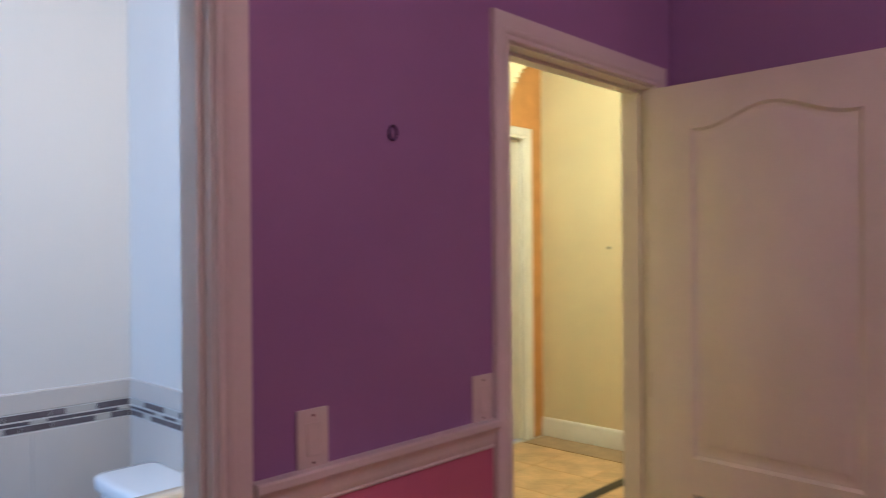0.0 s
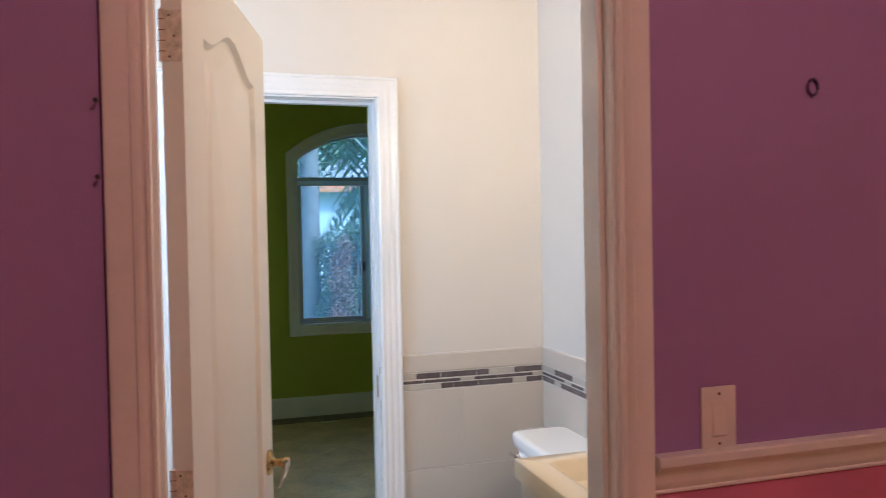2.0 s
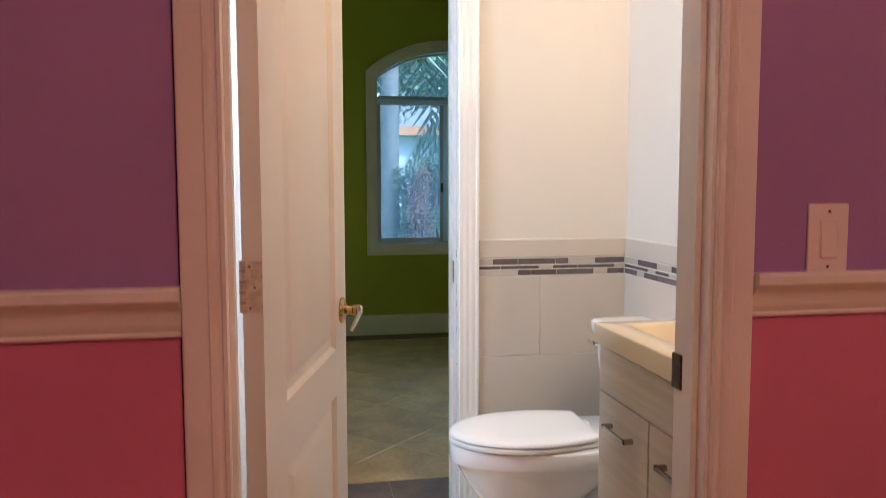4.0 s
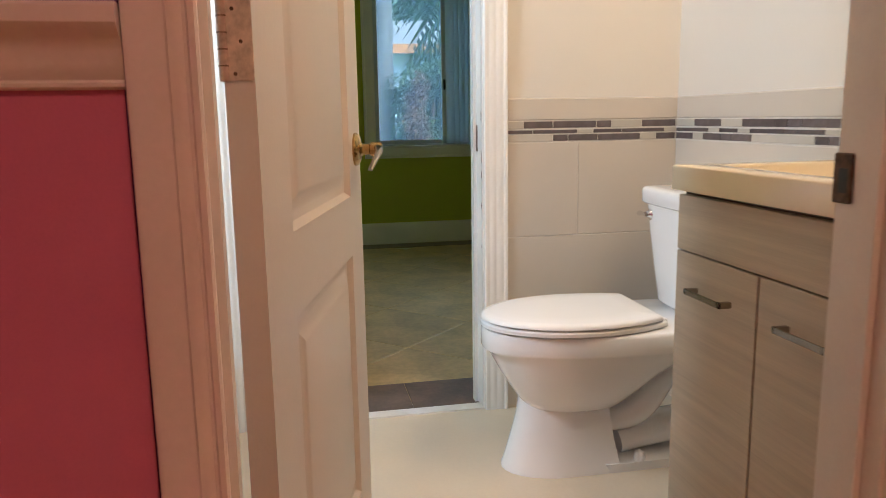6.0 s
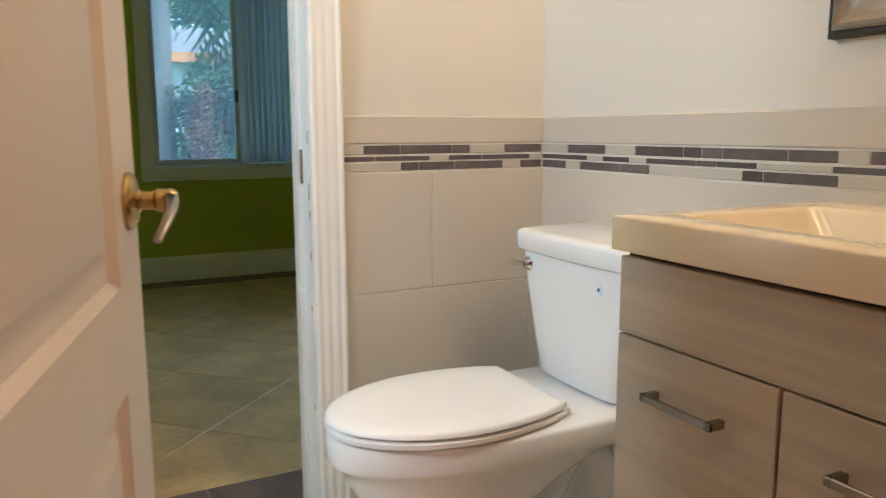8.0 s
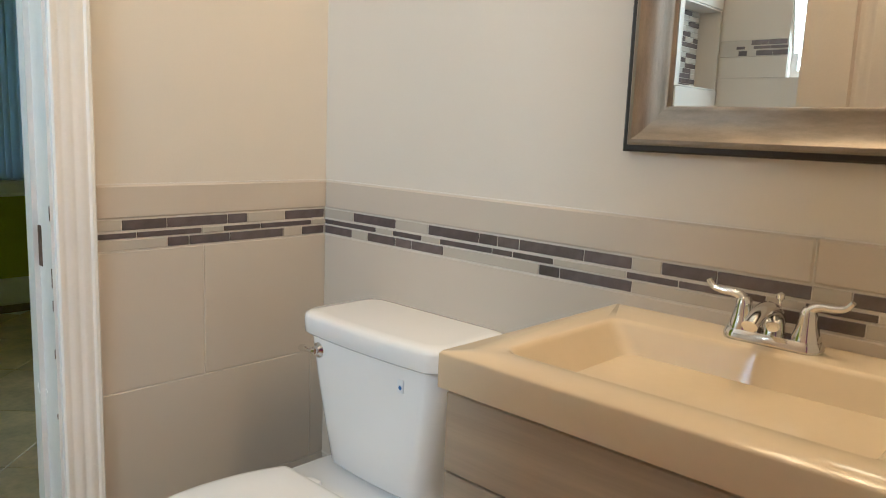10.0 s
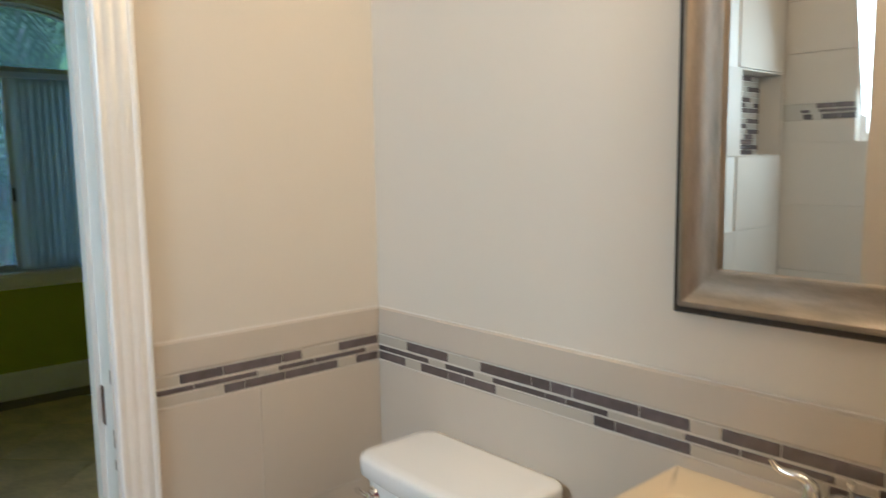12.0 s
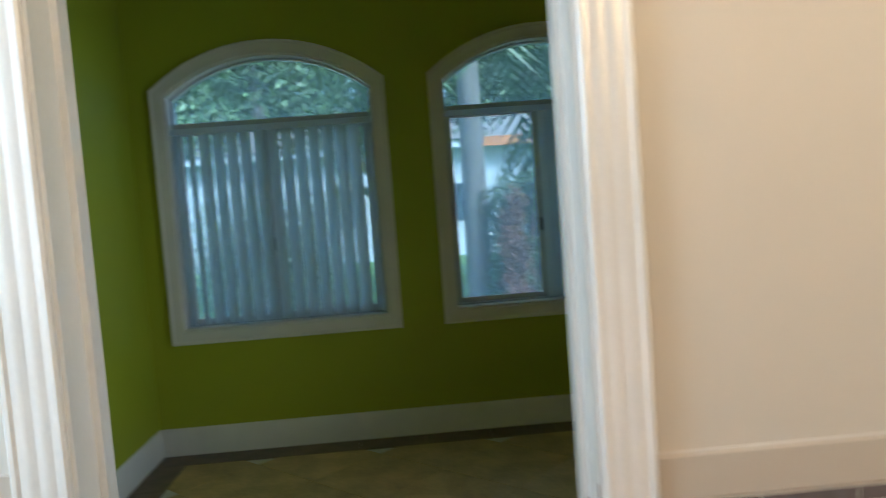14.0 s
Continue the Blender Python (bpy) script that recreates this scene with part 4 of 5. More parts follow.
# mirror
MX0, MX1, MZ0, MZ1 = -1.932, -1.338, 1.160, 2.000
mir = thing("wall_mirror", ((MX0 + MX1) / 2, BY, MZ0), "rectangular mirror in a wide silver-bronze frame", "mirror")
mw, mh = (MX1 - MX0) / 2, MZ1 - MZ0
FPROF = [(0.012, 0.020), (0.012, 0.030), (0.016, 0.035), (0.022, 0.036), (0.027, 0.031), (0.034, 0.026), (0.060, 0.022), (0.072, 0.024), (0.078, 0.022), (0.080, 0.012), (0.074, 0.012)]
path = [(-mw, 0), (mw, 0), (mw, mh), (-mw, mh)]
part("outer_edge", moulding(path, [(0, 0.0), (0, 0.022), (0.004, 0.026), (0.013, 0.026), (0.013, 0.0)], lambda u, z, h: (u, -h, z), True), DARKEDGE, mir, "dark bronze outer edge", 30)
for i in range(4):
    a, b = path[i], path[(i + 1) % 4]
    rings = sweep_flat(path, FPROF, True)
    bm = bmesh.new()
    loft(bm, [[(u, -h, z) for u, z, h in rings[k]] for k in (i, (i + 1) % 4)])
    part("frame_rail", bm, MIRRORFRAME_H if i % 2 == 0 else MIRRORFRAME, mir, "", 30)
part("glass", boxed((-mw + 0.070, -0.0125, 0.070), (mw - 0.070, -0.004, mh - 0.070)), MIRROR, mir, "clear mirror glass")

# vanity light bar above the mirror
vl = thing("vanity_light", (-1.63, BY, 2.13), "three-bulb vanity light bar glowing warm above the mirror", "lamp")
part("back_plate", boxed((-0.27, -0.024, -0.05), (0.27, 0.0, 0.05), 0.008), CHROME, vl)
for i in range(3):
    b = lathe(bmesh.new(), [(0.0, -0.165), (0.028, -0.155), (0.042, -0.130), (0.042, -0.105), (0.030, -0.075), (0.020, -0.055), (0.020, -0.024), (0, -0.024)], (-0.19 + 0.19 * i, 0, 0), "y", 20)
    ob = part("bulb", b, BULB, vl, "lit frosted globe bulb", 60)
    ob.visible_shadow = False

# ceiling lamps that light bathroom, hall and bedroom
for nm, x, y, z in (("ceiling_lamp", -2.00, -0.38, CZ), ("ceiling_lamp", -2.1, 3.6, CZ), ("ceiling_lamp", 1.0, 0.8, CZ)):
    cl = thing(nm, (x, y, z), "round frosted ceiling lamp", "lamp", "ceiling lamps")
    part("rim", lathe(bmesh.new(), [(0, 0), (0.15, 0), (0.15, -0.02), (0.14, -0.025), (0, -0.02)], seg=32), NICKEL, cl, soft=40)
    d = part("shade", lathe(bmesh.new(), [(0.138, -0.024), (0.13, -0.05), (0.09, -0.075), (0.0, -0.085)], seg=32), BULB, cl, soft=60)
    d.visible_shadow = False

# ---------------------------------------------------------------- small fixtures


def switch(place, label, toggled=False):
    s = thing("light_switch", place, label, "switch", "bedroom light switches")
    part("plate", boxed((0.0, -0.039, -0.062), (0.006, 0.039, 0.062), 0.003), PLATE, s, soft=40)
    part("rocker_frame", boxed((0.006, -0.0175, -0.034), (0.0072, 0.0175, 0.034), 0.0005, 1), PLATE, s)
    bm = boxed((0.006, -0.0155, -0.032), (0.0105, 0.0155, 0.032), 0.001, 1)
    for v in bm.verts:
        if v.co.z > 0 and v.co.x > 0.008:
            v.co.x -= 0.0038
    part("rocker", bm, PLATE, s)
    for z in (0.048, -0.048):
        part("screw", lathe(bmesh.new(), [(0, 0.0068), (0.003, 0.0068), (0.003, 0.005), (0, 0.005)], (0, 0, z), "x", 10), NICKEL, s)
    return s


switch((WX, 0.974, 1.148), "ivory rocker light switch above the chair rail")
switch((WX, 1.507, 1.147), "ivory rocker light switch beside the hall doorway")
hk = thing("wall_ring", (WX, 1.203, 1.792), "small dark metal ring hung on the purple wall", "hook")
pts = [(0.004, 0.012 * math.cos(2 * math.pi * i / 20), 0.016 * math.sin(2 * math.pi * i / 20)) for i in range(21)]
part("ring", tube(bmesh.new(), pts, 0.0026, 8), INDIGO, hk, soft=60)
part("pin", lathe(bmesh.new(), [(0, 0), (0.002, 0), (0.002, 0.007), (0, 0.008)], (0, 0, 0.016), "x", 10), BLACK, hk)
for z in (1.722, 1.608):
    wn = thing("wall_nail", (WX, -0.110, z), "small dark nail in the purple wall beside the casing", "nail", "nails beside the door")
    part("pin", lathe(bmesh.new(), [(0, 0), (0.0018, 0), (0.0018, 0.014), (0.0035, 0.015), (0.0035, 0.017), (0, 0.0175)], (0, 0, 0), "x", 10), BLACK, wn)
nail = thing("wall_nail", (-2.93, 5.05, 1.52), "small dark nail in the yellow hall wall", "nail")
part("pin", lathe(bmesh.new(), [(0, 0), (0.006, -0.001), (0.012, -0.02), (0, -0.022)], (0, 0, 0), "y", 10), BLACK, nail)

# strike plates
part("strike_plate", boxed((-2.900, GD[1] - 0.0015, 0.875), (-2.868, GD[1] + 0.001, 0.960), 0.001, 1), RUST, green_trim, "rusty strike plate")
sp = part("strike_plate", boxed((BX - 0.004, BD[1] - 0.0045, 0.866), (BX + 0.030, BD[1] + 0.001, 0.932), 0.002, 1), RUST, bath_trim, "dark bronze strike plate")
# raised black block paints the dark inside of the bolt hole
part("bolt_hole_shade", boxed((BX + 0.008, BD[1] - 0.0050, 0.880), (BX + 0.024, BD[1] - 0.0040, 0.912)), BLACK, sp)
part("strike_plate", boxed((WX - 0.035, HD[0] - 0.001, 0.86), (WX - 0.004, HD[0] + 0.0015, 0.93), 0.001, 1), BLACK, hall_trim, "dark strike plate")

tagged(part("trim_caulk_line", boxed((WX, BD[0] - 0.0655, 0.16), (WX + 0.0015, BD[0] - 0.0622, BD[2] + 0.07)), INDIGO), "dark purple paint line along the door casing", "paint line", kind="structure")

# chipped paint on the edge of the green-room lining
for z, s in ((0.838, 0.040), (0.790, 0.022), (0.560, 0.012), (0.975, 0.030), (0.300, 0.018), (0.690, 0.020)):
    part("paint_chip", boxed((FX - 0.0052, GD[1] - 0.0012, z), (FX - 0.0025, GD[1] + 0.001, z + s), 0.0005, 1), RUST, green_trim)

# shower window and niche
sw = thing("window_3", (-2.21, SY, 1.48), "small frosted shower window", "window", kind="structure")
part("window_frame", moulding([(-0.28, 0), (0.28, 0), (0.28, 0.62), (-0.28, 0.62)], [(0, -0.08), (0, -0.03), (0.03, -0.03), (0.03, -0.08)], lambda u, z, h: (u, h, z), True), TRIM, sw)
# the pane emits light itself, standing in for daylight behind it
part("pane", boxed((-0.25, -0.06, 0.03), (0.25, -0.05, 0.59)), FROST, sw, "frosted pane that glows in place of daylight")
part("crank", tube(bmesh.new(), [(-0.20, -0.03, 0.035), (-0.20, 0.01, 0.05), (-0.19, 0.02, 0.10)], 0.007, 10), TRIM, sw, "white crank handle", 60)
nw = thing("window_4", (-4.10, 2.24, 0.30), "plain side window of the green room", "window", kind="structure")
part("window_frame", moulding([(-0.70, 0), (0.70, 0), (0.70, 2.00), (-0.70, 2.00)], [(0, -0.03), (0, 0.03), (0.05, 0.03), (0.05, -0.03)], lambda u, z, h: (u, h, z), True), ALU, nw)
niche = thing("shower_niche", (FX, -0.81, 1.605), "recessed tiled shower niche lined with mosaic", "niche", kind="structure")
part("niche_back", boxed((-0.106, -0.19, -0.185), (-0.102, 0.19, 0.185)), GROUT, niche)
for y0, y1, z0, z1 in ((-0.1895, -0.1830, -0.1845, 0.1845), (0.1830, 0.1895, -0.1845, 0.1845), (-0.1828, 0.1828, -0.1845, -0.1780), (-0.1828, 0.1828, 0.1780, 0.1845)):
    part("niche_lining", boxed((-0.101, y0, z0), (0.007, y1, z1), 0.001, 1), TILE, niche)
rnd = random.Random(3)
for r in range(15):
    y = -0.182
    z = -0.177 + 0.0237 * r
    while y < 0.180:
        w = min(rnd.choice((0.05, 0.08, 0.11)), 0.182 - y)
        if w > 0.01:
            part("mosaic_piece", boxed((-0.103, y, z), (-0.097, y + w - 0.003, z + 0.0205)), DARKMOS if rnd.random() < 0.55 else LIGHTMOS, niche)
        y += w

# ---------------------------------------------------------------- outside


def blob_leaves(bm, rng, centre, radius, count, size, squash=1.0):
    for _ in range(count):
        d = Vector((rng.gauss(0, 1), rng.gauss(0, 1), rng.gauss(0, 1)))
        d = d.normalized() * (rng.random() ** 0.45) * radius
        d.z *= squash
        p = Vector(centre) + d
        n = Vector((rng.gauss(0, 1), rng.gauss(0, 1), rng.gauss(0, 1))).normalized()
        u = n.orthogonal().normalized() * size * rng.uniform(0.6, 1.3)
        v = n.cross(u).normalized() * size * 0.45 * rng.uniform(0.6, 1.3)
        bm.faces.new([bm.verts.new(q) for q in (p - u, p - v * 0.9, p + u, p + v * 0.9)])


def tagged_tree(name, x, y, trunk_pts, radii, clumps, leafmat, barkmat, label, seed, size, category="tree"):
    rng = random.Random(seed)
    t = thing(name, (x, y, -0.15), label, category, "garden trees")
    part("trunk", tube(bmesh.new(), trunk_pts, radii, 12), barkmat, t, soft=60)
    bm = bmesh.new()
    for c, r, n, q in clumps:
        blob_leaves(bm, rng, c, r, n, size, q)
    part("crown", bm, leafmat, t)
    return t


tagged(part("ground", boxed((-400, -400, -0.45), (400, 400, -0.15)), GRASS), "green lawn outside the windows", "lawn", kind="structure")
tagged(part("pavement", boxed((-9.6, -60, -0.152), (-8.7, 60, -0.135), 0.0), PATH_M), "pale concrete garden path", "path", kind="structure")
rnd = random.Random(11)
for k, (x, y, s) in enumerate(((-12.5, 2.6, 1.0), (-12.0, -1.6, 1.0), (-14.0, 5.4, 1.1), (-14.5, -5.0, 1.2), (-14.0, 0.6, 1.1), (-12.9, -3.4, 1.1))):
    clumps = []
    for j in range(34):
        clumps.append(((rnd.uniform(-1.3, 1.3) * s, rnd.uniform(-2.2, 2.2) * s, rnd.uniform(2.85 if y > 0 else 2.4, 5.4) * s), rnd.uniform(0.45, 0.8) * s, 420, 0.8))
    tagged_tree("tree", x, y, [(0, 0, 0), (0.08, 0.05, 1.2), (0.0, 0.15, 2.6), (0.2, 0.1, 4.2)], [0.15, 0.11, 0.09, 0.04], clumps, LEAF, BARK, "leafy green tree with a broad loose crown", 20 + k, 0.065)


# added backdrop foliage that blocks bright sky between the garden crowns
bm = bmesh.new()
rnd = random.Random(77)
for j in range(330):
    blob_leaves(bm, rnd, (-31 + rnd.uniform(-1.5, 1.5), rnd.uniform(-22, 22), rnd.uniform(0.5, 13.0)), rnd.uniform(1.1, 1.9), 150, 0.40, 0.9)
tagged(part("backdrop_trees", bm, LEAF), "dense trees added far behind the house to close bright sky gaps", "trees", kind="stuff")


def palm(x, y, h, seed):
    rng = random.Random(seed)
    t = thing("palm_tree", (x, y, -0.15), "tall grey-trunked palm tree with drooping fronds", "palm tree", "garden palms")
    n = 14
    part("trunk", tube(bmesh.new(), [(0.02 * math.sin(i), 0.03 * i / n, h * i / n) for i in range(n + 1)], [0.15 - 0.045 * i / n + 0.008 * (i % 2) for i in range(n + 1)], 16), BARK, t, soft=60)
    bm = bmesh.new()
    for k in range(18):
        a = 2 * math.pi * k / 18 + rng.uniform(-0.2, 0.2)
        lift = rng.uniform(-0.2, 0.8)
        spine = []
        for i in range(15):
            s = i / 14
            r = 1.9 * s
            spine.append(Vector((math.cos(a) * r, math.sin(a) * r, h + lift * r - 0.75 * r * r)))
        side = Vector((-math.sin(a), math.cos(a), 0))
        for p, q in zip(spine, spine[1:]):
            for sg in (1, -1):
                for f in (0.0, 0.5):
                    o = p.lerp(q, f)
                    tip = o + side * sg * 0.42 + Vector((0, 0, -0.26)) + (q - p) * 0.8
                    bm.faces.new([bm.verts.new(v) for v in (o, o + (q - p) * 0.28, tip)])
    part("fronds", bm, FROND, t)
    return t


palm(-10.3, 1.20, 4.6, 5)
palm(-11.0, 3.0, 2.9, 6)


def hedge(x, y, h, r, seed, label):
    rng = random.Random(seed)
    t = thing("shrub", (x, y, -0.15), label, "shrub", "garden shrubs")
    for k in range(5):
        a = rng.uniform(0, 6.28)
        pts = [(0.06 * math.cos(a), 0.06 * math.sin(a), 0), (0.16 * math.cos(a), 0.16 * math.sin(a), h * 0.5), (0.3 * r * math.cos(a + 0.5), 0.3 * r * math.sin(a + 0.5), h * 0.9)]
        part("stem", tube(bmesh.new(), spline(pts, 4), [0.03] * 9, 8), REDBARK, t, "reddish brown stem")
    bm = bmesh.new()
    for j in range(44):
        c = (rng.uniform(-r, r) * 0.8, rng.uniform(-r, r) * 0.8, h * rng.uniform(0.10, 0.97))
        blob_leaves(bm, rng, c, 0.34 * r + 0.06, 380, 0.030, 1.2)
    part("foliage", bm, LEAF_B, t)
    return t


hedge(-9.9, 1.72, 1.80, 0.45, 31, "tall clipped green shrub with reddish stems")
hedge(-10.1, 2.9, 1.9, 0.85, 32, "tall clipped green shrub with reddish stems")
# plant added to imitate a reddish upright reflection in the window
dry = thing("reflection_shrub", (-9.42, 1.50, -0.15), "narrow reddish shrub standing in for an upright reflection in the glass", "shrub")
rnd = random.Random(41)
for k in range(7):
    a = 0.9 * k
    pts = [(0.05 * math.cos(a), 0.05 * math.sin(a), 0), (0.09 * math.cos(a + 0.3), 0.09 * math.sin(a + 0.3), 0.8), (0.07 * math.cos(a + 0.8), 0.10 * math.sin(a + 0.8), 1.45 + 0.05 * (k % 4))]
    part("stem", tube(bmesh.new(), spline(pts, 4), [0.014 - 0.001 * i for i in range(9)], 6), REDBARK, dry, soft=60)
bm = bmesh.new()
for k in range(26):
    blob_leaves(bm, rnd, (rnd.uniform(-0.10, 0.10), rnd.uniform(-0.10, 0.10), rnd.uniform(0.12, 1.55)), 0.10, 120, 0.028, 2.0)
part("reddish_foliage", bm, REDLEAF, dry, "reddish brown leaves of the stand-in shrub")
hedge(-8.2, 1.55, 0.45, 0.4, 33, "low green shrub beside the path")
hedge(-10.6, -1.2, 1.6, 0.8, 34, "tall clipped green shrub with reddish stems")

house = thing("neighbour_house", (-23, 2.0, -0.15), "white stucco house beyond the garden, its orange bar standing in for a reflection", "house")
part("wall", boxed((-4.0, -9, 0), (0, 9, 3.02)), STUCCO, house)
bm = bmesh.new()
loft(bm, [[(-4.4, y, 3.26), (0.50, y, 3.26), (-1.9, y, 4.2)] for y in (-9.4, 9.4)])
part("roof", bm, BARK, house, "grey roof")
# board on the eave imitates the lit doorway mirrored in the panes
part("reflection_bar", boxed((0.44, 0.35, 3.00), (0.52, 9.4, 3.26)), REFLECTION_BAR, house, "orange bar standing in for the lit doorway's reflection in the glass")
part("eave", boxed((0.001, -9.4, 3.02), (0.44, 9.4, 3.255)), STUCCO, house)
for y in (-3.2, 0.2, 3.0):
    w = part("window", moulding([(y - 0.6, 0.9), (y + 0.6, 0.9), (y + 0.6, 2.1), (y - 0.6, 2.1)], [(0, 0), (0, 0.04), (0.06, 0.04), (0.06, 0)], lambda u, z, h: (h, u, z), True), ALU, house)
    part("pane", boxed((0.002, y - 0.55, 0.95), (0.012, y + 0.55, 2.05)), surface("dark_pane", (0.05, 0.07, 0.09), 0.1, vary=0.1), w)

# ---------------------------------------------------------------- wall tiles and mosaic (pieces)
T_TOP, T_BAND1, T_BAND0 = 1.044, 0.972, 0.9025
TP = 0.008                                     # how proud of the paint the tiles stand
_shared = {}


def piece(name, lo, hi, mat, parent, bevel=0.0012):
    size = tuple(round(b - a, 4) for a, b in zip(lo, hi))
    key = (name, size, mat.name)
    if key not in _shared:
        _shared[key] = mesh_of(name, boxed((0, 0, 0), size, bevel, 1), mat)
    ob = new(name, _shared[key])
    ob.location = lo
    ob.parent = parent
    return ob


def tiled(parent, place_box, u0, u1, joints_top, dark_rows, trim_joints=()):
    """Tile wainscot on one wall: three courses of large tiles, a mosaic band and a capping course."""
    courses = [(0.002, 0.292, ()), (0.295, 0.590, ()), (0.593, T_BAND0 - 0.002, joints_top)]
    for i, (z0, z1, joints) in enumerate(courses):
        cuts = [u0, *sorted(j for j in joints if u0 < j < u1), u1]
        if i < 2 and joints_top:
            off = 0.305 if i == 1 else 0.0
            cuts = [u0, *sorted(j + off for j in joints_top if u0 + 0.02 < j + off < u1 - 0.02), u1]
        for a, b in zip(cuts, cuts[1:]):
            piece("tile", *place_box(a + 0.0012, b - 0.0012, z0, z1, TP), TILE, parent)
    # white caulk strip that also paints the highlight along the tile top
    lo, hi = place_box(u0, u1, T_TOP + 0.0002, T_TOP + 0.0022, 0.005)
    part("caulk_line", boxed(lo, hi), TRIM, parent)
    cuts = [u0, *trim_joints, u1]
    for a, b in zip(cuts, cuts[1:]):
        piece("cap_tile", *place_box(a + 0.0005, b - 0.0005, T_BAND1, T_TOP, TP + 0.001), TILE, parent, 0.004)
    for (z0, z1), dark in zip(((0.9475, 0.9690), (0.9300, 0.9415), (0.9055, 0.9255)), dark_rows):
        at = u0
        for a, b in dark:
            if a - at > 0.006:
                piece("mosaic_piece", *place_box(at + 0.001, a - 0.001, z0 - 0.0005, z1 + 0.0005, TP), LIGHTMOS, parent, 0.0008)
            piece("mosaic_piece", *place_box(a + 0.0012, b - 0.0012, z0, z1, TP), DARKMOS, parent, 0.0008)
            at = b
        if u1 - at > 0.006:
            piece("mosaic_piece", *place_box(at + 0.001, u1 - 0.001, z0 - 0.0005, z1 + 0.0005, TP), LIGHTMOS, parent, 0.0008)


north_box = lambda a, b, z0, z1, d: ((a, BY - d, z0), (b, BY - 0.0005, z1))
west_box = lambda a, b, z0, z1, d: ((FX + 0.0005, a, z0), (FX + d, b, z1))
UN0, UN1 = FX + TP + 0.001, BX
part("grout_bed", boxed((FX + 0.002, BY - TP + 0.0022, 0), (BX, BY - 0.0002, T_TOP - 0.003)), GROUT, wall_vanity)
part("grout_bed", boxed((FX + 0.0002, GD[1] + 0.083, 0), (FX + TP - 0.0022, BY - TP, T_TOP - 0.003)), GROUT, wall_far)
tiled(wall_vanity, north_box, UN0, UN1, [-1.596], [
    [(-2.690, -2.535), (-2.425, -2.272), (-2.272, -2.220), (-2.220, -2.163), (-2.163, -2.007), (-2.007, -1.904), (-1.846, -1.745), (-1.745, -1.595), (-1.538, -1.430)],
    [(-2.806, -2.770), (-2.770, -2.606), (-2.544, -2.446), (-2.387, -2.234), (-2.234, -2.179), (-2.179, -2.076), (-1.914, -1.812), (-1.812, -1.662), (-1.603, -1.500)],
    [(-2.806, -2.697), (-2.635, -2.535), (-2.535, -2.479), (-2.479, -2.376), (-2.110, -2.060), (-2.060, -1.901), (-1.672, -1.515), (-1.420, -1.370)]], [-1.596])
tiled(wall_far, west_box, GD[1] + 0.084, BY - 0.001, [0.967], [
    [(0.778, 0.879), (0.879, 1.029), (1.029, 1.082), (1.190, 1.312)],
    [(0.726, 0.810), (0.810, 0.963), (1.018, 1.119), (1.119, 1.272)],
    [(0.879, 0.931), (0.931, 1.035), (1.035, 1.185), (1.242, 1.312)]])
# shower: tiles up to the ceiling, with a mosaic band at shoulder height
band = [(-2.74, -2.70), (-2.66, -2.585), (-2.585, -2.500)]
for z0, z1 in ((0.003, 0.297), (0.30, 0.597), (0.60, 0.897), (0.90, 1.197), (1.20, 1.477), (2.103, 2.45)):
    for a, b in ((FX + 0.01, -2.21), (-2.21, -1.61), (-1.61, BX - 0.003)):
        piece("tile", (a, SY + 0.0005, z0), (b - 0.001, SY + TP, z1 + 0.0018), TILE, wall_shower, 0.0005)
for z0, z1 in ((1.48, 1.575), (1.65, 1.87), (1.873, 2.10)):
    piece("tile", (FX + 0.01, SY + 0.0005, z0), (-2.493, SY + TP, z1), TILE, wall_shower, 0.0005)
for k, (z0, z1) in enumerate(((1.628, 1.648), (1.610, 1.622), (1.580, 1.602))):
    for a, b in band[k == 0:]:
        piece("mosaic_piece", (a + 0.012 * k, SY + 0.0005, z0), (min(b + 0.012 * k, -2.493) - 0.002, SY + TP, z1), DARKMOS, wall_shower, 0.0008)
piece("mosaic_piece", (FX + 0.01, SY + 0.0003, 1.576), (-2.493, SY + TP - 0.002, 1.6495), LIGHTMOS, wall_shower, 0.0008)
for z0, z1 in ((0.003, 0.36), (0.363, 0.73), (0.733, 1.10), (1.103, 1.417), (1.793, 2.20), (2.203, 2.56)):
    piece("tile", (FX + 0.0005, SY + 0.009, z0), (FX + TP, -0.5985, z1 + 0.0018), TILE, wall_far, 0.0005)
    piece("tile", (FX + 0.0005, -0.597, z0), (FX + TP, GD[0] - 0.085, z1 + 0.0018), TILE, wall_far, 0.0005) if z1 < 1.2 else None
piece("tile", (FX + 0.0005, -0.617, 1.42), (FX + TP, -0.30, 1.79), TILE, wall_far, 0.0005)

# ---------------------------------------------------------------- stone floors (pieces)


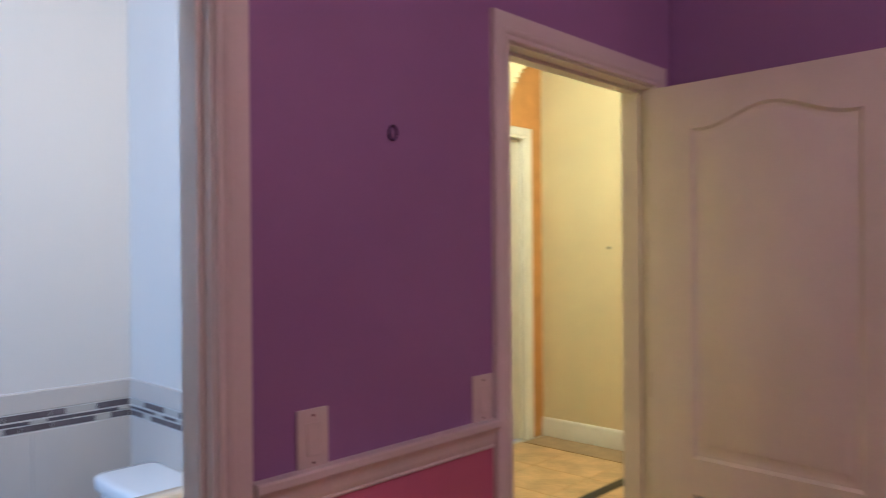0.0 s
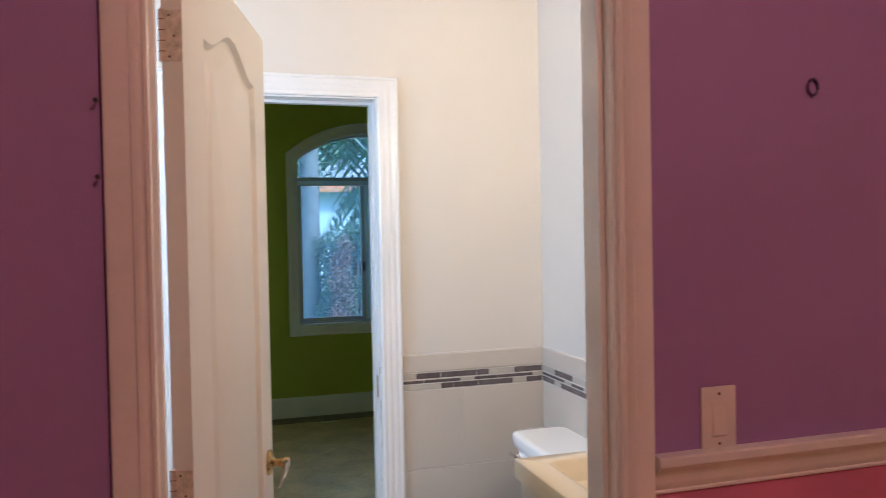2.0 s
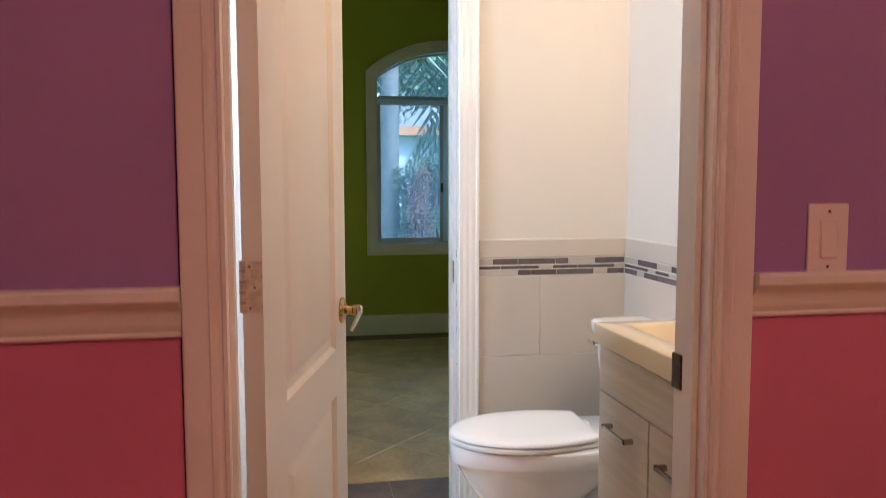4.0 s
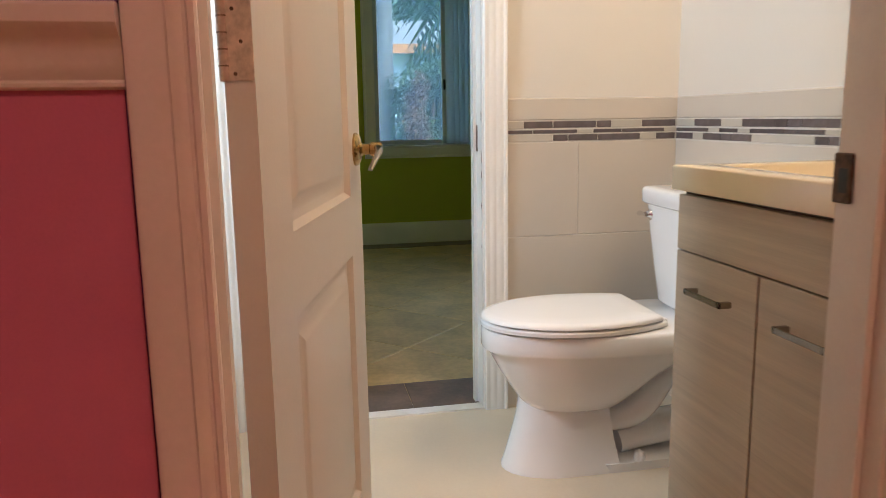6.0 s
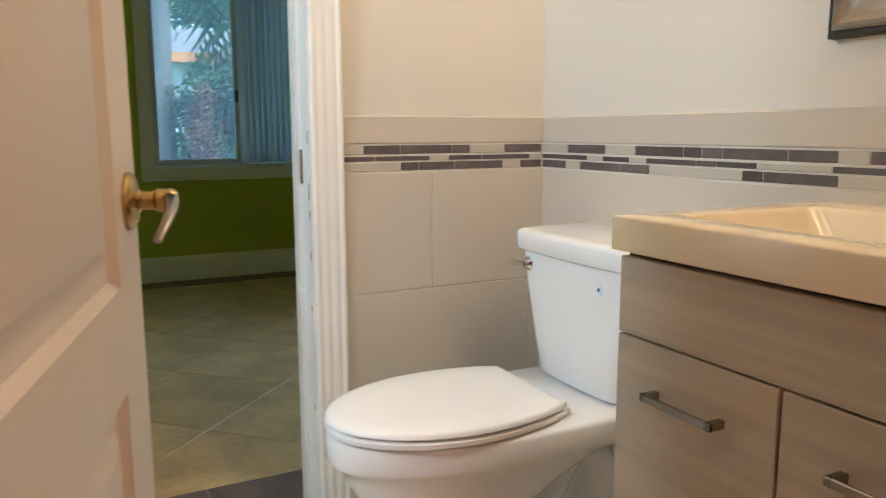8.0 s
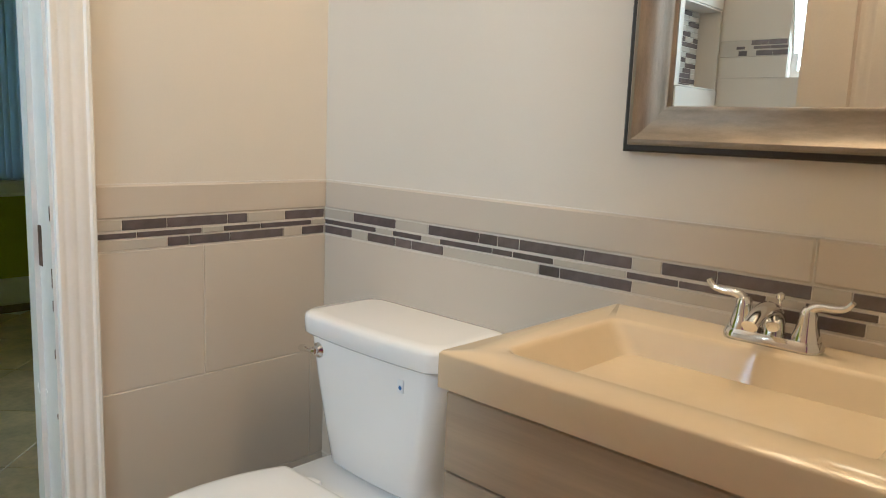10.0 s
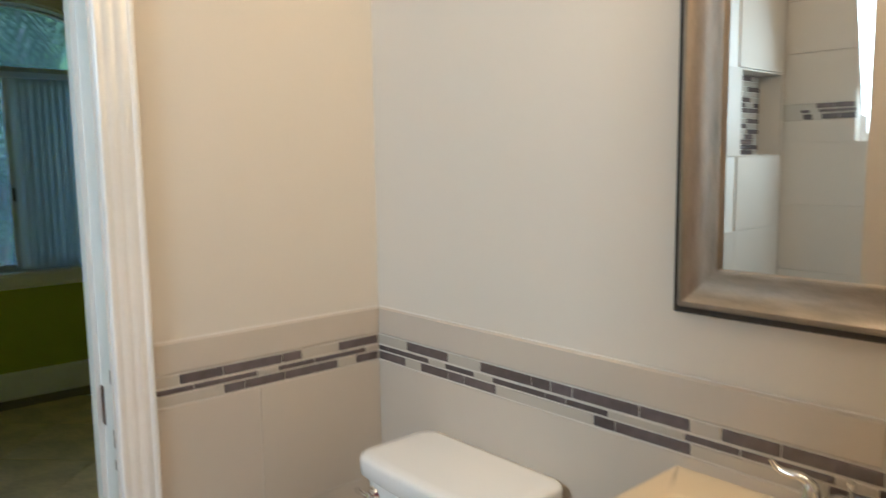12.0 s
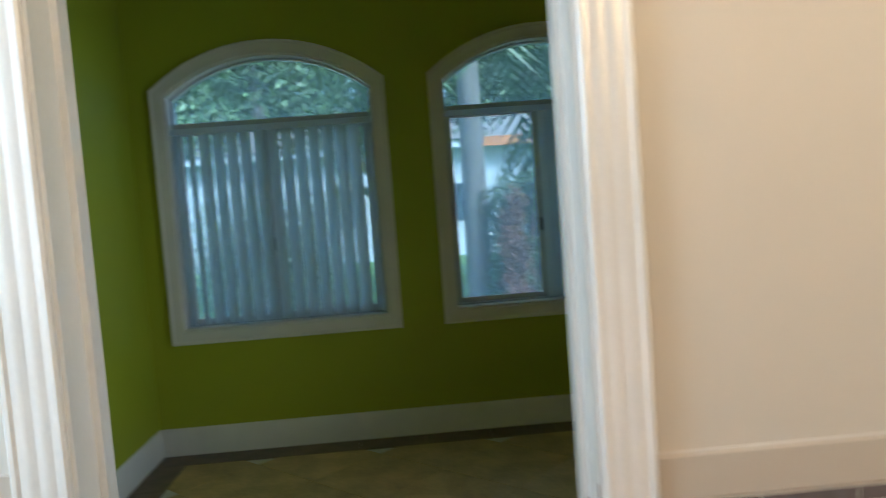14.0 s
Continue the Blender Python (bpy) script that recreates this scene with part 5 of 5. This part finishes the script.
def stone_floor(parent, x0, x1, y0, y1, size, angle, mat, seed, keep):
    """Square slabs laid at an angle; keep(x, y) tells where."""
    c, s = math.cos(radians(angle)), math.sin(radians(angle))
    me = mesh_of("floor_tile", boxed((-size / 2 + 0.0015, -size / 2 + 0.0015, -0.012), (size / 2 - 0.0015, size / 2 - 0.0015, 0.0), 0.0015, 1), mat)
    n = int(max(x1 - x0, y1 - y0) / size) + 3
    mx, my = (x0 + x1) / 2, (y0 + y1) / 2
    for i in range(-n, n + 1):
        for j in range(-n, n + 1):
            x, y = mx + (i * c - j * s) * size, my + (i * s + j * c) * size
            if keep(x, y):
                ob = new("floor_tile", me)
                ob.location = (x, y, -0.0025)
                ob.rotation_euler.z = radians(angle + 90 * ((i * 7 + j * 3) % 4))
                ob.parent = parent


def strip(parent, x0, x1, y0, y1, step, mat, z=0.0):
    along_y = (y1 - y0) > (x1 - x0)
    a, end = (y0, y1) if along_y else (x0, x1)
    while a < end - 0.01:
        b = min(a + step, end)
        lo, hi = ((x0, a + 0.001, -0.012), (x1, b - 0.001, z)) if along_y else ((a + 0.001, y0, -0.012), (b - 0.001, y1, z))
        piece("border_tile", lo, hi, mat, parent)
        a = b


stone_floor(floor_green, WIN, GX, -1.2, 2.18, 0.50, 45, STONE, 1, lambda x, y: WIN + 0.1 < x < GX - 0.05 and -1.2 < y < 2.2)
strip(floor_green, WIN + 0.017, WIN + 0.20, -1.19, 2.16, 0.40, BROWNSTONE)
strip(floor_green, -3.130, FX - 0.046, -1.19, 2.16, 0.40, BROWNSTONE)
strip(floor_green, WIN + 0.20, -3.131, -1.19, -1.01, 0.40, BROWNSTONE)
strip(floor_green, WIN + 0.20, -3.131, 1.98, 2.16, 0.40, BROWNSTONE)
stone_floor(floor_hall, -3.56, BX, BY, 5.05, 0.45, 0, STONE, 2, lambda x, y: -3.7 < x < BX - 0.2 and BY + 0.2 < y < 4.95)
strip(floor_hall, -3.54, BX, 4.76, 5.03, 0.45, HALLBORDER, 0.002)
strip(floor_hall, -2.50, -2.42, 1.5, 4.755, 0.6, BLACK, 0.002)
